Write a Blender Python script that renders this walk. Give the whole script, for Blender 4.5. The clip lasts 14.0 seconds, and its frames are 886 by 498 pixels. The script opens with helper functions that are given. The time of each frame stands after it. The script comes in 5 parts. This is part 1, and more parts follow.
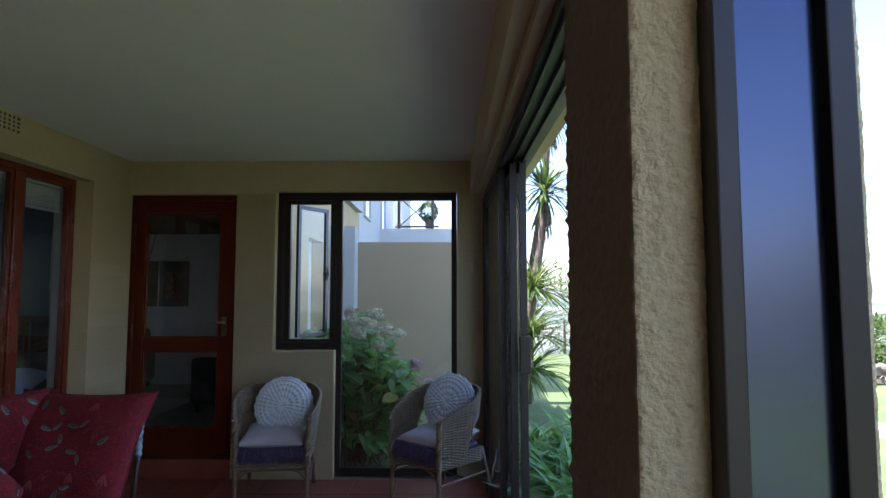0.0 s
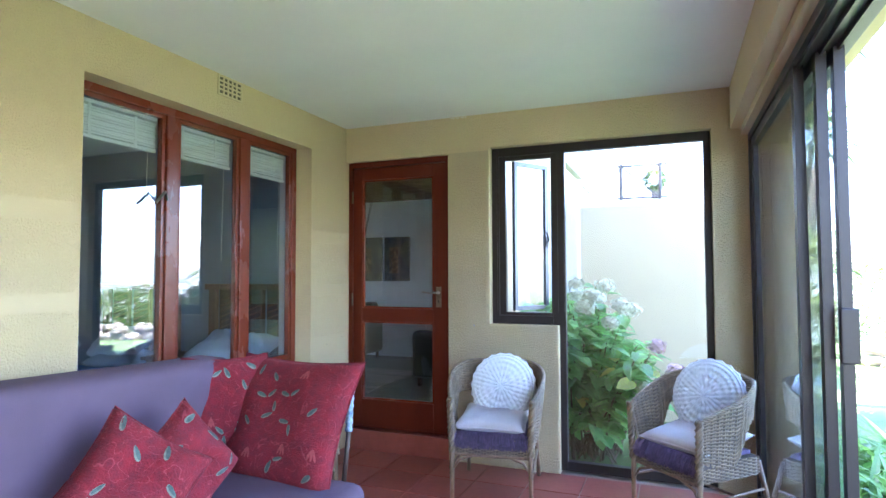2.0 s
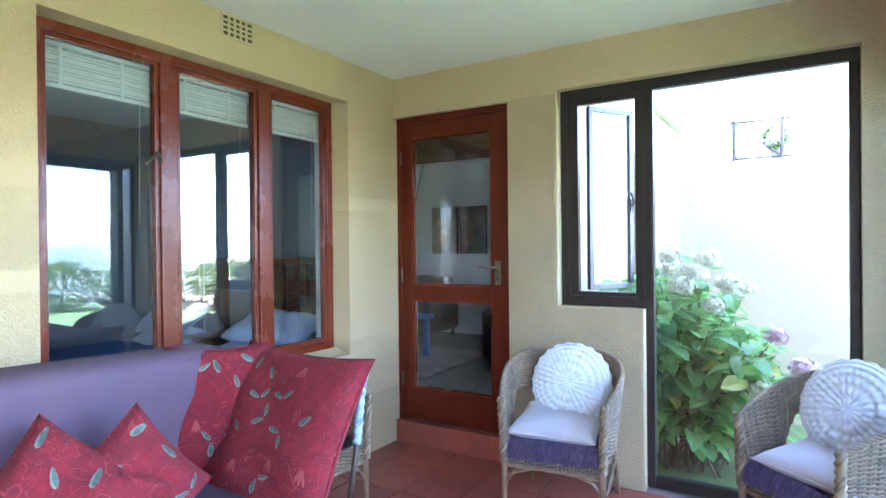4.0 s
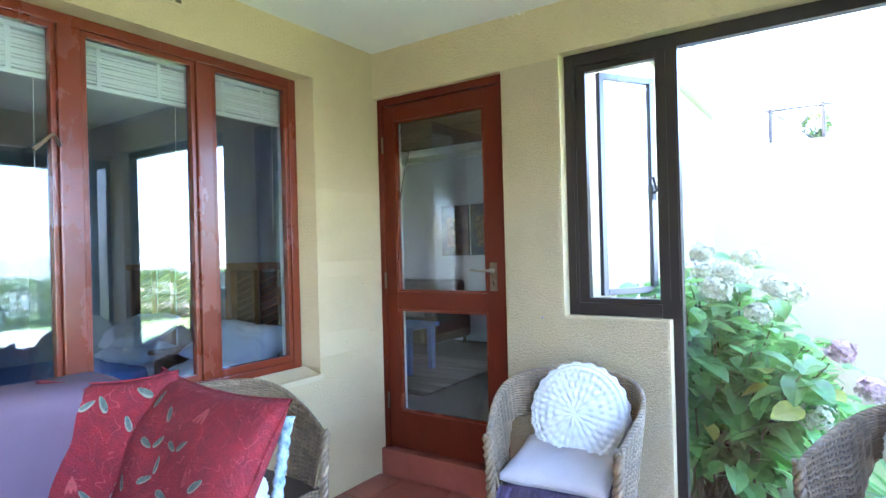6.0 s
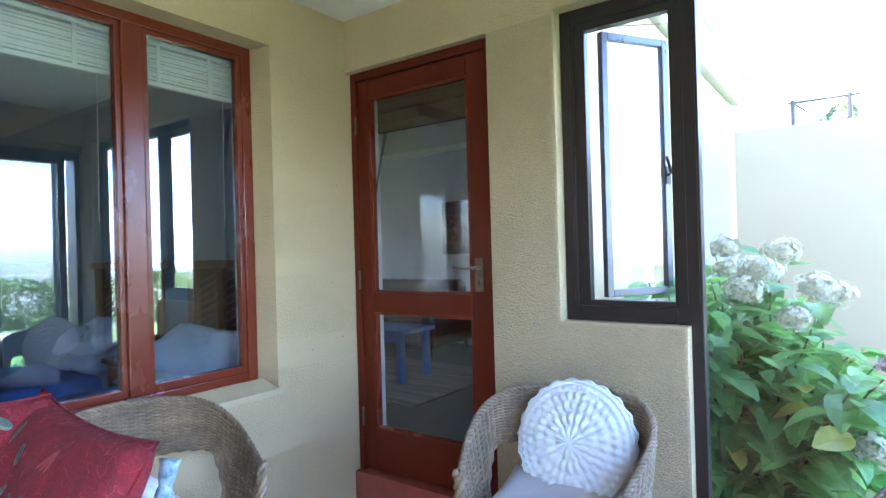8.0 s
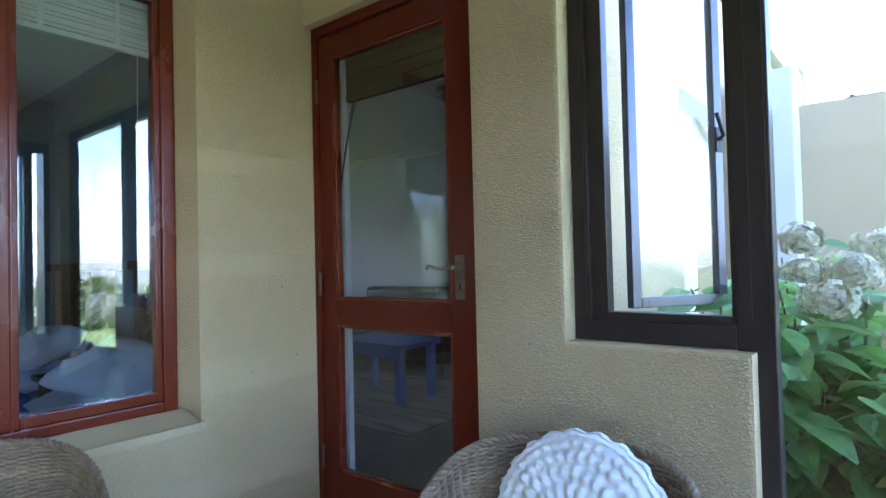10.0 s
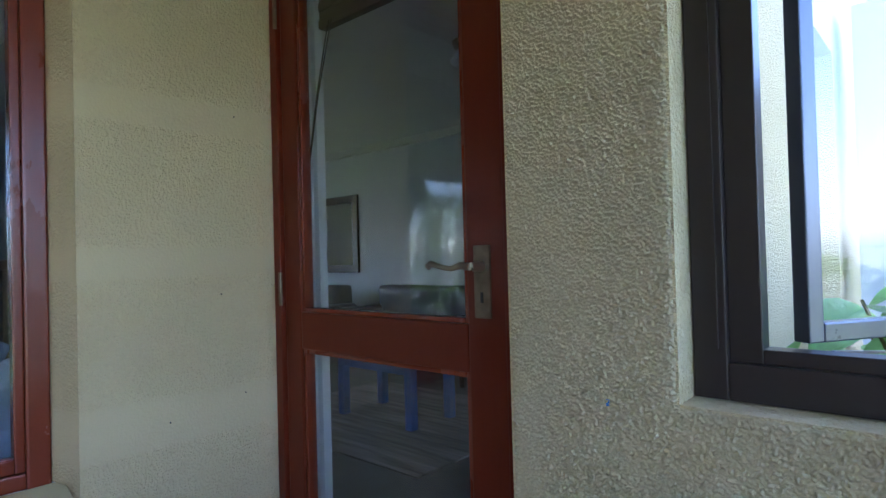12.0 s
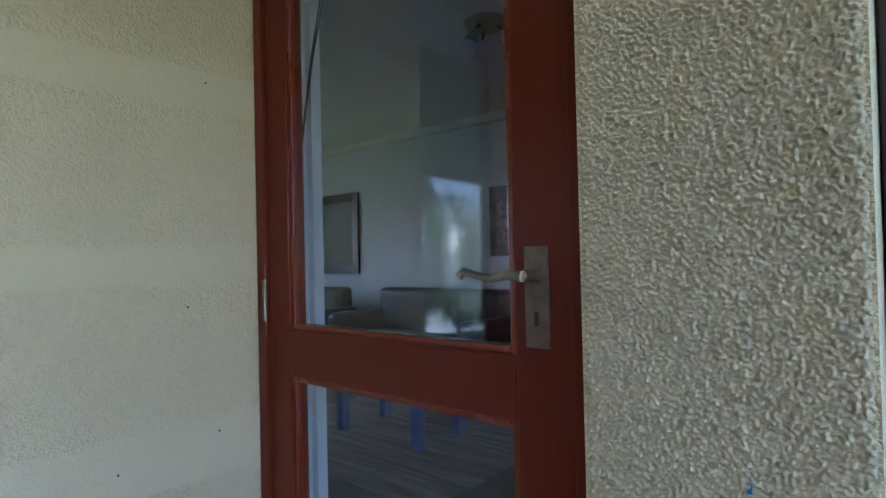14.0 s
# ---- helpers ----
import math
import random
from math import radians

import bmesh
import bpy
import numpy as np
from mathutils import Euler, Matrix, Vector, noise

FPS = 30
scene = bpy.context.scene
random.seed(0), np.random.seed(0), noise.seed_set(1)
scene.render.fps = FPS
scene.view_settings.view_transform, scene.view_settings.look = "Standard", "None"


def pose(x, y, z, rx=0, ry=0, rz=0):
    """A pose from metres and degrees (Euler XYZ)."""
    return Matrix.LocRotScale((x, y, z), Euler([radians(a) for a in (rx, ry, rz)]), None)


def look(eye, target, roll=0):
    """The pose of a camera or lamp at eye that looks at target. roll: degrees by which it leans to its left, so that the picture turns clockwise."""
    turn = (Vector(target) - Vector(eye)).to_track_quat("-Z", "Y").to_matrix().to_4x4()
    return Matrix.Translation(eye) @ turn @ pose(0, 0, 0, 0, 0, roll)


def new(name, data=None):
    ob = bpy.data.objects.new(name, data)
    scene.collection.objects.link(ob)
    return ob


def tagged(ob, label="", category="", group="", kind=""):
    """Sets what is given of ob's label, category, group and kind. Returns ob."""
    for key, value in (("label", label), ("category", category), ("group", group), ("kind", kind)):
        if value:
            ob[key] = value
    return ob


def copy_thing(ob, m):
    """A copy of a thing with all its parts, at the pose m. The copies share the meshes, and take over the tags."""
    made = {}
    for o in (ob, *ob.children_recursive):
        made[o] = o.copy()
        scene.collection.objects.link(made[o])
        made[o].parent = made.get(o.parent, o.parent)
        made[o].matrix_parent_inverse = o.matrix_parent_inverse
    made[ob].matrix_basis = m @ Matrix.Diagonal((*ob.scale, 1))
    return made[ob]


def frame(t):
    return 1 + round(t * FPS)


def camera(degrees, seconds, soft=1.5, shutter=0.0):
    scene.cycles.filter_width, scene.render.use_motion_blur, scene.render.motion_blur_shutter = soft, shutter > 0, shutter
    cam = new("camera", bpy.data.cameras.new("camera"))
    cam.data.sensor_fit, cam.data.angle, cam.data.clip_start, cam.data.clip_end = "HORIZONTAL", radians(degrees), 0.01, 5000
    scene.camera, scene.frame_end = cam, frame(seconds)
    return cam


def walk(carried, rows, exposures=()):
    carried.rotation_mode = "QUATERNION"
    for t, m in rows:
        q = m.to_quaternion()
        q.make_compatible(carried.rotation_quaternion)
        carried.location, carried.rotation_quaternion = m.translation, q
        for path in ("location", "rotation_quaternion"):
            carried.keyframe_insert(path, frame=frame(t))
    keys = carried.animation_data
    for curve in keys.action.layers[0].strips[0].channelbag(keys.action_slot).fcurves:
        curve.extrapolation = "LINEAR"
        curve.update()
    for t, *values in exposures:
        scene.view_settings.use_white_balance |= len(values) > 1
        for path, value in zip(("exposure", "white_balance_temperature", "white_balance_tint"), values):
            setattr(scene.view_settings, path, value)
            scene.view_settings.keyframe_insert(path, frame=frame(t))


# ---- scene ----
cam = camera(75.0, 14.0)
PATH = [
    (0, (0.311, 2.513, 1.519), (0.293, 4.507, 1.667), 0.0),
    (0.5, (0.243, 2.699, 1.472), (0.047, 4.684, 1.619), 0.1),
    (1, (0.191, 2.831, 1.43), (-0.201, 4.788, 1.57), -0.0),
    (1.5, (0.152, 2.992, 1.416), (-0.422, 4.904, 1.526), -0.1),
    (2, (0.141, 3.18, 1.41), (-0.6, 5.036, 1.496), -0.2),
    (2.5, (0.161, 3.361, 1.396), (-0.71, 5.161, 1.45), -0.3),
    (3, (0.162, 3.593, 1.39), (-0.79, 5.351, 1.427), -0.5),
    (3.2, (0.155, 3.665, 1.407), (-0.819, 5.412, 1.425), -0.5),
    (5.5, (0.024, 4.418, 1.406), (-1.089, 6.079, 1.401), -1.4),
    (6, (0.001, 4.572, 1.386), (-1.124, 6.226, 1.388), -1.5),
    (6.5, (-0.009, 4.686, 1.353), (-1.141, 6.335, 1.367), -1.5),
    (7, (-0.064, 4.806, 1.378), (-1.204, 6.449, 1.37), -1.7),
    (7.5, (-0.103, 4.908, 1.366), (-1.246, 6.55, 1.366), -1.6),
    (8, (-0.11, 5.05, 1.348), (-1.276, 6.676, 1.354), -1.6),
    (8.2, (-0.13, 5.107, 1.329), (-1.292, 6.735, 1.349), -1.6),
    (10.5, (-0.398, 5.923, 1.285), (-1.691, 7.448, 1.322), -1.5),
    (11, (-0.519, 6.088, 1.288), (-1.828, 7.6, 1.315), -1.7),
    (12, (-0.8, 6.381, 1.283), (-2.127, 7.877, 1.313), -1.5),
    (12.5, (-0.927, 6.514, 1.302), (-2.25, 8.014, 1.317), -1.6),
    (13.5, (-1.055, 6.597, 1.294), (-2.37, 8.104, 1.307), -1.3),
    (14, (-1.083, 6.605, 1.293), (-2.408, 8.102, 1.324), -1.3),
]
EXPOSURES = [(0.0, 2.12, 5700, 23), (0.5, 3.1, 5650, 22), (1.0, 3.85, 5450, 23), (1.5, 4.38, 5450, 23), (2.0, 4.68, 5450, 23), (3.0, 4.82, 5420, 23), (5.5, 5.15, 5450, 22), (8.0, 4.66, 5400, 22), (10.5, 3.92, 5400, 20), (12.0, 3.78, 5280, 22), (14.0, 4.03, 5100, 24)]
walk(cam, [(t, look(eye, target, roll)) for t, eye, target, roll in PATH], EXPOSURES)

# world and sun
SUN_ELEV, SUN_AZ = 57.0, 268.0  # azimuth clockwise from +y
world = bpy.data.worlds.new("world")
scene.world = world
world.use_nodes = True
wn = world.node_tree.nodes
sky = wn.new("ShaderNodeTexSky")
sky.sky_type, sky.sun_disc = "NISHITA", False
sky.sun_elevation, sky.sun_rotation = radians(SUN_ELEV), radians(SUN_AZ)
sky.air_density, sky.dust_density = 1.0, 1.5
wn["Background"].inputs["Strength"].default_value = 0.15
world.node_tree.links.new(sky.outputs[0], wn["Background"].inputs["Color"])
sun = new("sun", bpy.data.lights.new("sun", "SUN"))
sun.data.energy, sun.data.angle, sun.data.color = 4.0, radians(0.5), (1.0, 0.95, 0.88)
_sd = Vector((math.sin(radians(SUN_AZ)) * math.cos(radians(SUN_ELEV)), math.cos(radians(SUN_AZ)) * math.cos(radians(SUN_ELEV)), math.sin(radians(SUN_ELEV))))
sun.matrix_world = look(_sd * 50, (0, 0, 0))
scene.view_settings.exposure = 0.0


# ---- materials ----
def mat(name, color, rough=0.7, metal=0.0, vary=0.12, scale=6.0, bump=0.0, bscale=80.0, color2=None, spec=None, sheen=0.0, kind="noise", stretch=(1, 1, 1), coat=0.0, grain=0.0, per_object=0.0, per_island=0.0, rough_vary=0.1):
    m = bpy.data.materials.new(name)
    m.use_nodes = True
    nt = m.node_tree
    n, l = nt.nodes, nt.links
    b = n["Principled BSDF"]
    c2 = color2 or tuple(max(0.0, c * (1 - 2.2 * vary)) for c in color)
    tc = n.new("ShaderNodeTexCoord")
    mp = n.new("ShaderNodeMapping")
    mp.inputs["Scale"].default_value = stretch
    l.new(tc.outputs["Object"], mp.inputs["Vector"])
    big = n.new("ShaderNodeTexNoise")
    big.inputs["Scale"].default_value, big.inputs["Detail"].default_value, big.inputs["Roughness"].default_value = scale, 6, 0.6
    l.new(mp.outputs[0], big.inputs["Vector"])
    ramp = n.new("ShaderNodeValToRGB")
    ramp.color_ramp.elements[0].position, ramp.color_ramp.elements[1].position = 0.3, 0.7
    ramp.color_ramp.elements[0].color, ramp.color_ramp.elements[1].color = (*c2, 1), (*color, 1)
    l.new(big.outputs["Fac"], ramp.inputs[0])
    out = ramp.outputs[0]
    if grain:
        fine = n.new("ShaderNodeTexNoise")
        fine.inputs["Scale"].default_value, fine.inputs["Detail"].default_value = bscale, 3
        l.new(mp.outputs[0], fine.inputs["Vector"])
        mix = n.new("ShaderNodeMix")
        mix.data_type, mix.blend_type = "RGBA", "MULTIPLY"
        mix.inputs[0].default_value = grain
        l.new(out, mix.inputs[6])
        l.new(fine.outputs["Color"], mix.inputs[7])
        hs = n.new("ShaderNodeRGBToBW")
        l.new(fine.outputs["Color"], hs.inputs[0])
        mr = n.new("ShaderNodeMapRange")
        mr.inputs[1].default_value, mr.inputs[2].default_value, mr.inputs[3].default_value, mr.inputs[4].default_value = 0.3, 0.7, 0.5, 1.3
        l.new(hs.outputs[0], mr.inputs[0])
        l.new(mr.outputs[0], mix.inputs[7])
        out = mix.outputs[2]
    if per_object or per_island:
        src = n.new("ShaderNodeObjectInfo").outputs["Random"] if per_object else n.new("ShaderNodeNewGeometry").outputs["Random Per Island"]
        mr2 = n.new("ShaderNodeMapRange")
        a = per_object or per_island
        mr2.inputs[3].default_value, mr2.inputs[4].default_value = 1 - a, 1 + a
        l.new(src, mr2.inputs[0])
        hv = n.new("ShaderNodeHueSaturation")
        l.new(mr2.outputs[0], hv.inputs["Value"])
        l.new(out, hv.inputs["Color"])
        out = hv.outputs[0]
    l.new(out, b.inputs["Base Color"])
    b.inputs["Metallic"].default_value = metal
    mrr = n.new("ShaderNodeMapRange")
    mrr.inputs[3].default_value, mrr.inputs[4].default_value = max(0, rough - rough_vary), min(1, rough + rough_vary)
    l.new(big.outputs["Fac"], mrr.inputs[0])
    l.new(mrr.outputs[0], b.inputs["Roughness"])
    if spec is not None:
        b.inputs["Specular IOR Level"].default_value = spec
    if sheen:
        b.inputs["Sheen Weight"].default_value = sheen
    if coat:
        b.inputs["Coat Weight"].default_value, b.inputs["Coat Roughness"].default_value = coat, 0.12
    if bump:
        if kind == "voronoi":
            t = n.new("ShaderNodeTexVoronoi")
            t.feature = "SMOOTH_F1"
            t.inputs["Scale"].default_value = bscale
            h = t.outputs["Distance"]
        else:
            t = n.new("ShaderNodeTexNoise")
            t.inputs["Scale"].default_value, t.inputs["Detail"].default_value = bscale, 4
            h = t.outputs["Fac"]
        l.new(mp.outputs[0], t.inputs["Vector"])
        bp = n.new("ShaderNodeBump")
        bp.inputs["Strength"].default_value, bp.inputs["Distance"].default_value = min(1.0, bump), 0.01 * max(1.0, bump)
        l.new(h, bp.inputs["Height"])
        l.new(bp.outputs[0], b.inputs["Normal"])
    return m


def glass_mat(name, tint=(0.9, 0.95, 0.95), refl=1.0):
    m = bpy.data.materials.new(name)
    m.use_nodes = True
    n, l = m.node_tree.nodes, m.node_tree.links
    n.remove(n["Principled BSDF"])
    tr, gl, mx, fr = n.new("ShaderNodeBsdfTransparent"), n.new("ShaderNodeBsdfGlossy"), n.new("ShaderNodeMixShader"), n.new("ShaderNodeLayerWeight")
    tr.inputs[0].default_value = (*tint, 1)
    gl.inputs[0].default_value = (1, 1, 1, 1)
    gl.inputs["Roughness"].default_value = 0.01
    fr.inputs["Blend"].default_value = 0.5
    pw = n.new("ShaderNodeMath")
    pw.operation = "POWER"
    pw.inputs[1].default_value = 5.0
    l.new(fr.outputs["Facing"], pw.inputs[0])
    mm = n.new("ShaderNodeMath")
    mm.operation, mm.use_clamp = "MULTIPLY_ADD", True
    mm.inputs[1].default_value, mm.inputs[2].default_value = 0.9, 0.045 * refl
    l.new(pw.outputs[0], mm.inputs[0])
    l.new(mm.outputs[0], mx.inputs[0])
    l.new(tr.outputs[0], mx.inputs[1])
    l.new(gl.outputs[0], mx.inputs[2])
    l.new(mx.outputs[0], n["Material Output"].inputs[0])
    return m


def plaster_mat(name, color, scale=100.0, strength=1.0, bands=()):
    """Coarse sprayed plaster; bands are trowelled smooth strips between two heights."""
    m = mat(name, color, rough=0.85, vary=0.05, scale=1.3, bump=strength, bscale=scale, grain=0.08)
    n, l = m.node_tree.nodes, m.node_tree.links
    bp = [x for x in n if x.type == "BUMP"][0]
    tex = bp.inputs["Height"].links[0].from_node
    vor = n.new("ShaderNodeTexNoise")
    vor.inputs["Scale"].default_value, vor.inputs["Detail"].default_value = scale * 1.6, 1
    vor.inputs["Distortion"].default_value = 0.6
    mp = [x for x in n if x.type == "MAPPING"][0]
    l.new(mp.outputs[0], vor.inputs["Vector"])
    add = n.new("ShaderNodeMath")
    add.operation = "ADD"
    bp.inputs["Distance"].default_value = 0.018
    l.new(tex.outputs["Fac"], add.inputs[0])
    l.new(vor.outputs["Fac"], add.inputs[1])
    l.new(add.outputs[0], bp.inputs["Height"])
    if bands:
        geo = n.new("ShaderNodeNewGeometry")
        sep = n.new("ShaderNodeSeparateXYZ")
        l.new(geo.outputs["Position"], sep.inputs[0])
        total = None
        for lo, hi in bands:
            a, c, k = n.new("ShaderNodeMapRange"), n.new("ShaderNodeMapRange"), n.new("ShaderNodeMath")
            a.inputs[1].default_value, a.inputs[2].default_value = lo - 0.006, lo + 0.006
            c.inputs[1].default_value, c.inputs[2].default_value, c.inputs[3].default_value, c.inputs[4].default_value = hi - 0.006, hi + 0.006, 1, 0
            l.new(sep.outputs[2], a.inputs[0])
            l.new(sep.outputs[2], c.inputs[0])
            k.operation = "MULTIPLY"
            l.new(a.outputs[0], k.inputs[0])
            l.new(c.outputs[0], k.inputs[1])
            if total is None:
                total = k.outputs[0]
            else:
                s = n.new("ShaderNodeMath")
                s.operation = "MAXIMUM"
                l.new(total, s.inputs[0])
                l.new(k.outputs[0], s.inputs[1])
                total = s.outputs[0]
        inv = n.new("ShaderNodeMapRange")
        inv.inputs[3].default_value, inv.inputs[4].default_value = strength, 0.12
        l.new(total, inv.inputs[0])
        l.new(inv.outputs[0], bp.inputs["Strength"])
        b = n["Principled BSDF"]
        src = b.inputs["Base Color"].links[0].from_socket
        hv = n.new("ShaderNodeMix")
        hv.data_type = "RGBA"
        l.new(total, hv.inputs[0])
        l.new(src, hv.inputs[6])
        hv.inputs[7].default_value = (color[0] * 0.93, color[1] * 0.93, color[2] * 0.95, 1)
        l.new(hv.outputs[2], b.inputs["Base Color"])
    return m


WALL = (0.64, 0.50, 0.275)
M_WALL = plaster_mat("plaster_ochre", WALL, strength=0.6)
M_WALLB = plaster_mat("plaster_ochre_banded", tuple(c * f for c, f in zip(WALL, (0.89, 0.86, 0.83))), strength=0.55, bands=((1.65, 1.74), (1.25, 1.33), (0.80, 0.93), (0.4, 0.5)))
M_SMOOTH = mat("plaster_smooth", (0.57, 0.45, 0.25), 0.8, vary=0.05, scale=2, bump=0.1, bscale=60)
M_CEIL = mat("ceiling_paint", (0.80, 0.775, 0.69), 0.9, vary=0.03, scale=1.5, bump=0.08, bscale=40)
M_WOOD = mat("mahogany_varnish", (0.155, 0.026, 0.009), 0.27, vary=0.05, scale=3, stretch=(1.5, 1.5, 0.8), spec=0.4, coat=0.1, rough_vary=0.04, bump=0.03, bscale=50)
M_WOODD = mat("mahogany_door", (0.125, 0.018, 0.006), 0.33, vary=0.10, scale=3, stretch=(2, 2, 0.7), spec=0.22, rough_vary=0.04, bump=0.04, bscale=50)
M_ALU = mat("bronze_aluminium", (0.035, 0.026, 0.022), 0.38, metal=0.3, vary=0.1, bump=0.03)
M_ALUL = mat("sash_aluminium", (0.10, 0.105, 0.13), 0.3, metal=0.6, vary=0.1)
M_GLASS = glass_mat("window_glass", (0.96, 0.98, 0.98), 1.0)
M_GLASSW = glass_mat("bedroom_glass", (0.88, 0.93, 0.97), 2.5)
M_GLASSD = glass_mat("tinted_glass", (0.93, 0.96, 0.98), 1.2)
M_TILE = mat("terracotta_tile", (0.34, 0.085, 0.055), 0.35, vary=0.13, scale=3, bump=0.1, bscale=25, coat=0.2, per_object=0.12, grain=0.2)
M_GROUT = mat("grout", (0.42, 0.33, 0.28), 0.9, vary=0.15, scale=10, bump=0.2)
M_WHITEP = mat("white_wall_paint", (0.76, 0.77, 0.78), 0.85, vary=0.03, scale=1.0, bump=0.1, bscale=60)
M_BLUEP = mat("bedroom_paint", (0.31, 0.37, 0.43), 0.85, vary=0.04, scale=1.0, bump=0.08, bscale=60)
M_CARPET = mat("carpet", (0.17, 0.16, 0.15), 0.95, vary=0.15, scale=8, bump=0.4, bscale=200)
M_WICKER = mat("wicker", (0.32, 0.22, 0.12), 0.55, vary=0.22, scale=9, grain=0.5, bscale=120, bump=0.2, per_island=0.2)
# dark tone for the painted shade in the weave's gaps, and for the seat
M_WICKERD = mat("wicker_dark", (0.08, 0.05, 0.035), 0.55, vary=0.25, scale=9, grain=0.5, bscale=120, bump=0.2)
M_CANE = mat("cane_pole", (0.29, 0.17, 0.09), 0.42, vary=0.25, scale=12, stretch=(3, 3, 1), coat=0.2)
M_CROCHET = mat("white_crochet", (0.80, 0.80, 0.79), 0.9, vary=0.04, scale=10, bump=0.4, bscale=220, sheen=0.3)
M_CREAM = mat("cream_cotton", (0.54, 0.475, 0.45), 0.9, vary=0.06, scale=7, bump=0.25, bscale=350, sheen=0.2)
M_SHAG = mat("purple_shag", (0.13, 0.085, 0.15), 0.9, vary=0.25, scale=25, per_island=0.35)
M_PURPLE = mat("purple_cotton", (0.128, 0.080, 0.112), 0.9, vary=0.10, scale=4, bump=0.3, bscale=300)
M_RED = mat("red_jacquard", (0.26, 0.012, 0.020), 0.9, vary=0.0, scale=22, color2=(0.15, 0.010, 0.018), bump=0.7, bscale=160, grain=0.4)
_n, _l = M_RED.node_tree.nodes, M_RED.node_tree.links
_tc, _nz, _sb, _ab, _lt, _mx = _n.new("ShaderNodeTexCoord"), _n.new("ShaderNodeTexNoise"), _n.new("ShaderNodeMath"), _n.new("ShaderNodeMath"), _n.new("ShaderNodeMapRange"), _n.new("ShaderNodeMix")
_nz.inputs["Scale"].default_value, _nz.inputs["Detail"].default_value, _nz.inputs["Distortion"].default_value = 11.0, 1.0, 1.6
_sb.operation, _ab.operation, _mx.data_type = "SUBTRACT", "ABSOLUTE", "RGBA"
_sb.inputs[1].default_value = 0.53
_lt.inputs[1].default_value, _lt.inputs[2].default_value, _lt.inputs[3].default_value, _lt.inputs[4].default_value = 0.004, 0.014, 0.55, 0.0
_src = _n["Principled BSDF"].inputs["Base Color"].links[0].from_socket
_l.new(_tc.outputs["Object"], _nz.inputs["Vector"]); _l.new(_nz.outputs["Fac"], _sb.inputs[0]); _l.new(_sb.outputs[0], _ab.inputs[0]); _l.new(_ab.outputs[0], _lt.inputs[0])
_l.new(_lt.outputs[0], _mx.inputs[0]); _l.new(_src, _mx.inputs[6]); _l.new(_mx.outputs[2], _n["Principled BSDF"].inputs["Base Color"])
_mx.inputs[7].default_value = (0.40, 0.06, 0.07, 1)
M_REDPALE = mat("pale_red_thread", (0.42, 0.07, 0.07), 0.85, vary=0.2, scale=60, bump=0.3, bscale=240)
M_LEAFGREEN = mat("grey_green_thread", (0.10, 0.145, 0.12), 0.85, vary=0.2, scale=60, bump=0.3, bscale=240)
M_LEAFPALE = mat("pale_green_thread", (0.24, 0.25, 0.19), 0.85, vary=0.2, scale=60)
M_LINEN = mat("white_linen", (0.72, 0.76, 0.84), 0.9, vary=0.05, scale=5, bump=0.4, bscale=30)
M_BLUE = mat("blue_bedspread", (0.11, 0.25, 0.60), 0.9, vary=0.1, scale=5, bump=0.3, bscale=200)
M_PINE = mat("bed_wood", (0.22, 0.10, 0.045), 0.45, vary=0.25, scale=5, stretch=(5, 5, 0.6))
M_DARKW = mat("dark_stained_wood", (0.05, 0.025, 0.015), 0.4, vary=0.2, scale=6)
M_BRASS = mat("worn_brass", (0.24, 0.185, 0.125), 0.45, metal=0.9, vary=0.2, scale=30)
M_STEEL = mat("brushed_steel", (0.50, 0.44, 0.36), 0.3, metal=1.0, vary=0.1, scale=30)
M_BLACK = mat("black_plastic", (0.01, 0.01, 0.011), 0.5)
M_LEATHER = mat("brown_leather", (0.012, 0.011, 0.012), 0.4, vary=0.2, scale=10, bump=0.2, bscale=60)
M_BLIND = mat("cream_blind_slat", (0.90, 0.87, 0.76), 0.5, vary=0.04)
M_LAWN = mat("lawn_grass", (0.16, 0.26, 0.06), 0.95, vary=0.2, scale=2.0, bump=0.6, bscale=90, grain=0.6)
M_LEAF = mat("hydrangea_leaf", (0.22, 0.46, 0.14), 0.38, vary=0.25, scale=8, per_island=0.4)
M_LEAFY = mat("yellowing_leaf", (0.46, 0.50, 0.10), 0.45, vary=0.15, scale=10, per_island=0.3)
M_LEAF2 = mat("strap_leaf", (0.12, 0.29, 0.06), 0.4, vary=0.2, scale=8, per_island=0.4)
M_LEAF3 = mat("bush_leaf", (0.12, 0.20, 0.045), 0.6, vary=0.3, scale=2, per_island=0.5)
M_STEM = mat("plant_stem", (0.16, 0.12, 0.06), 0.8, vary=0.2)
M_PETAL = mat("hydrangea_petal", (0.70, 0.68, 0.50), 0.7, vary=0.15, scale=30, per_island=0.25)
M_PETALP = mat("pink_petal", (0.62, 0.42, 0.45), 0.7, vary=0.15, scale=30, per_island=0.25)
M_BARK = mat("palm_bark", (0.20, 0.15, 0.11), 0.9, vary=0.25, scale=20, bump=0.6, bscale=30)
M_CREAMW = mat("courtyard_plaster", (0.44, 0.345, 0.215), 0.85, vary=0.05, scale=1.0, bump=0.3, bscale=60)
M_WHITEB = mat("white_building_paint", (0.58, 0.57, 0.56), 0.85, vary=0.04, scale=0.6, bump=0.1)
M_PATH = mat("pale_paving", (0.48, 0.42, 0.34), 0.9, vary=0.12, scale=2, bump=0.3, bscale=40)
M_ROCK = mat("garden_rock", (0.33, 0.28, 0.22), 0.9, vary=0.25, scale=6, bump=0.5, bscale=20, per_object=0.2)
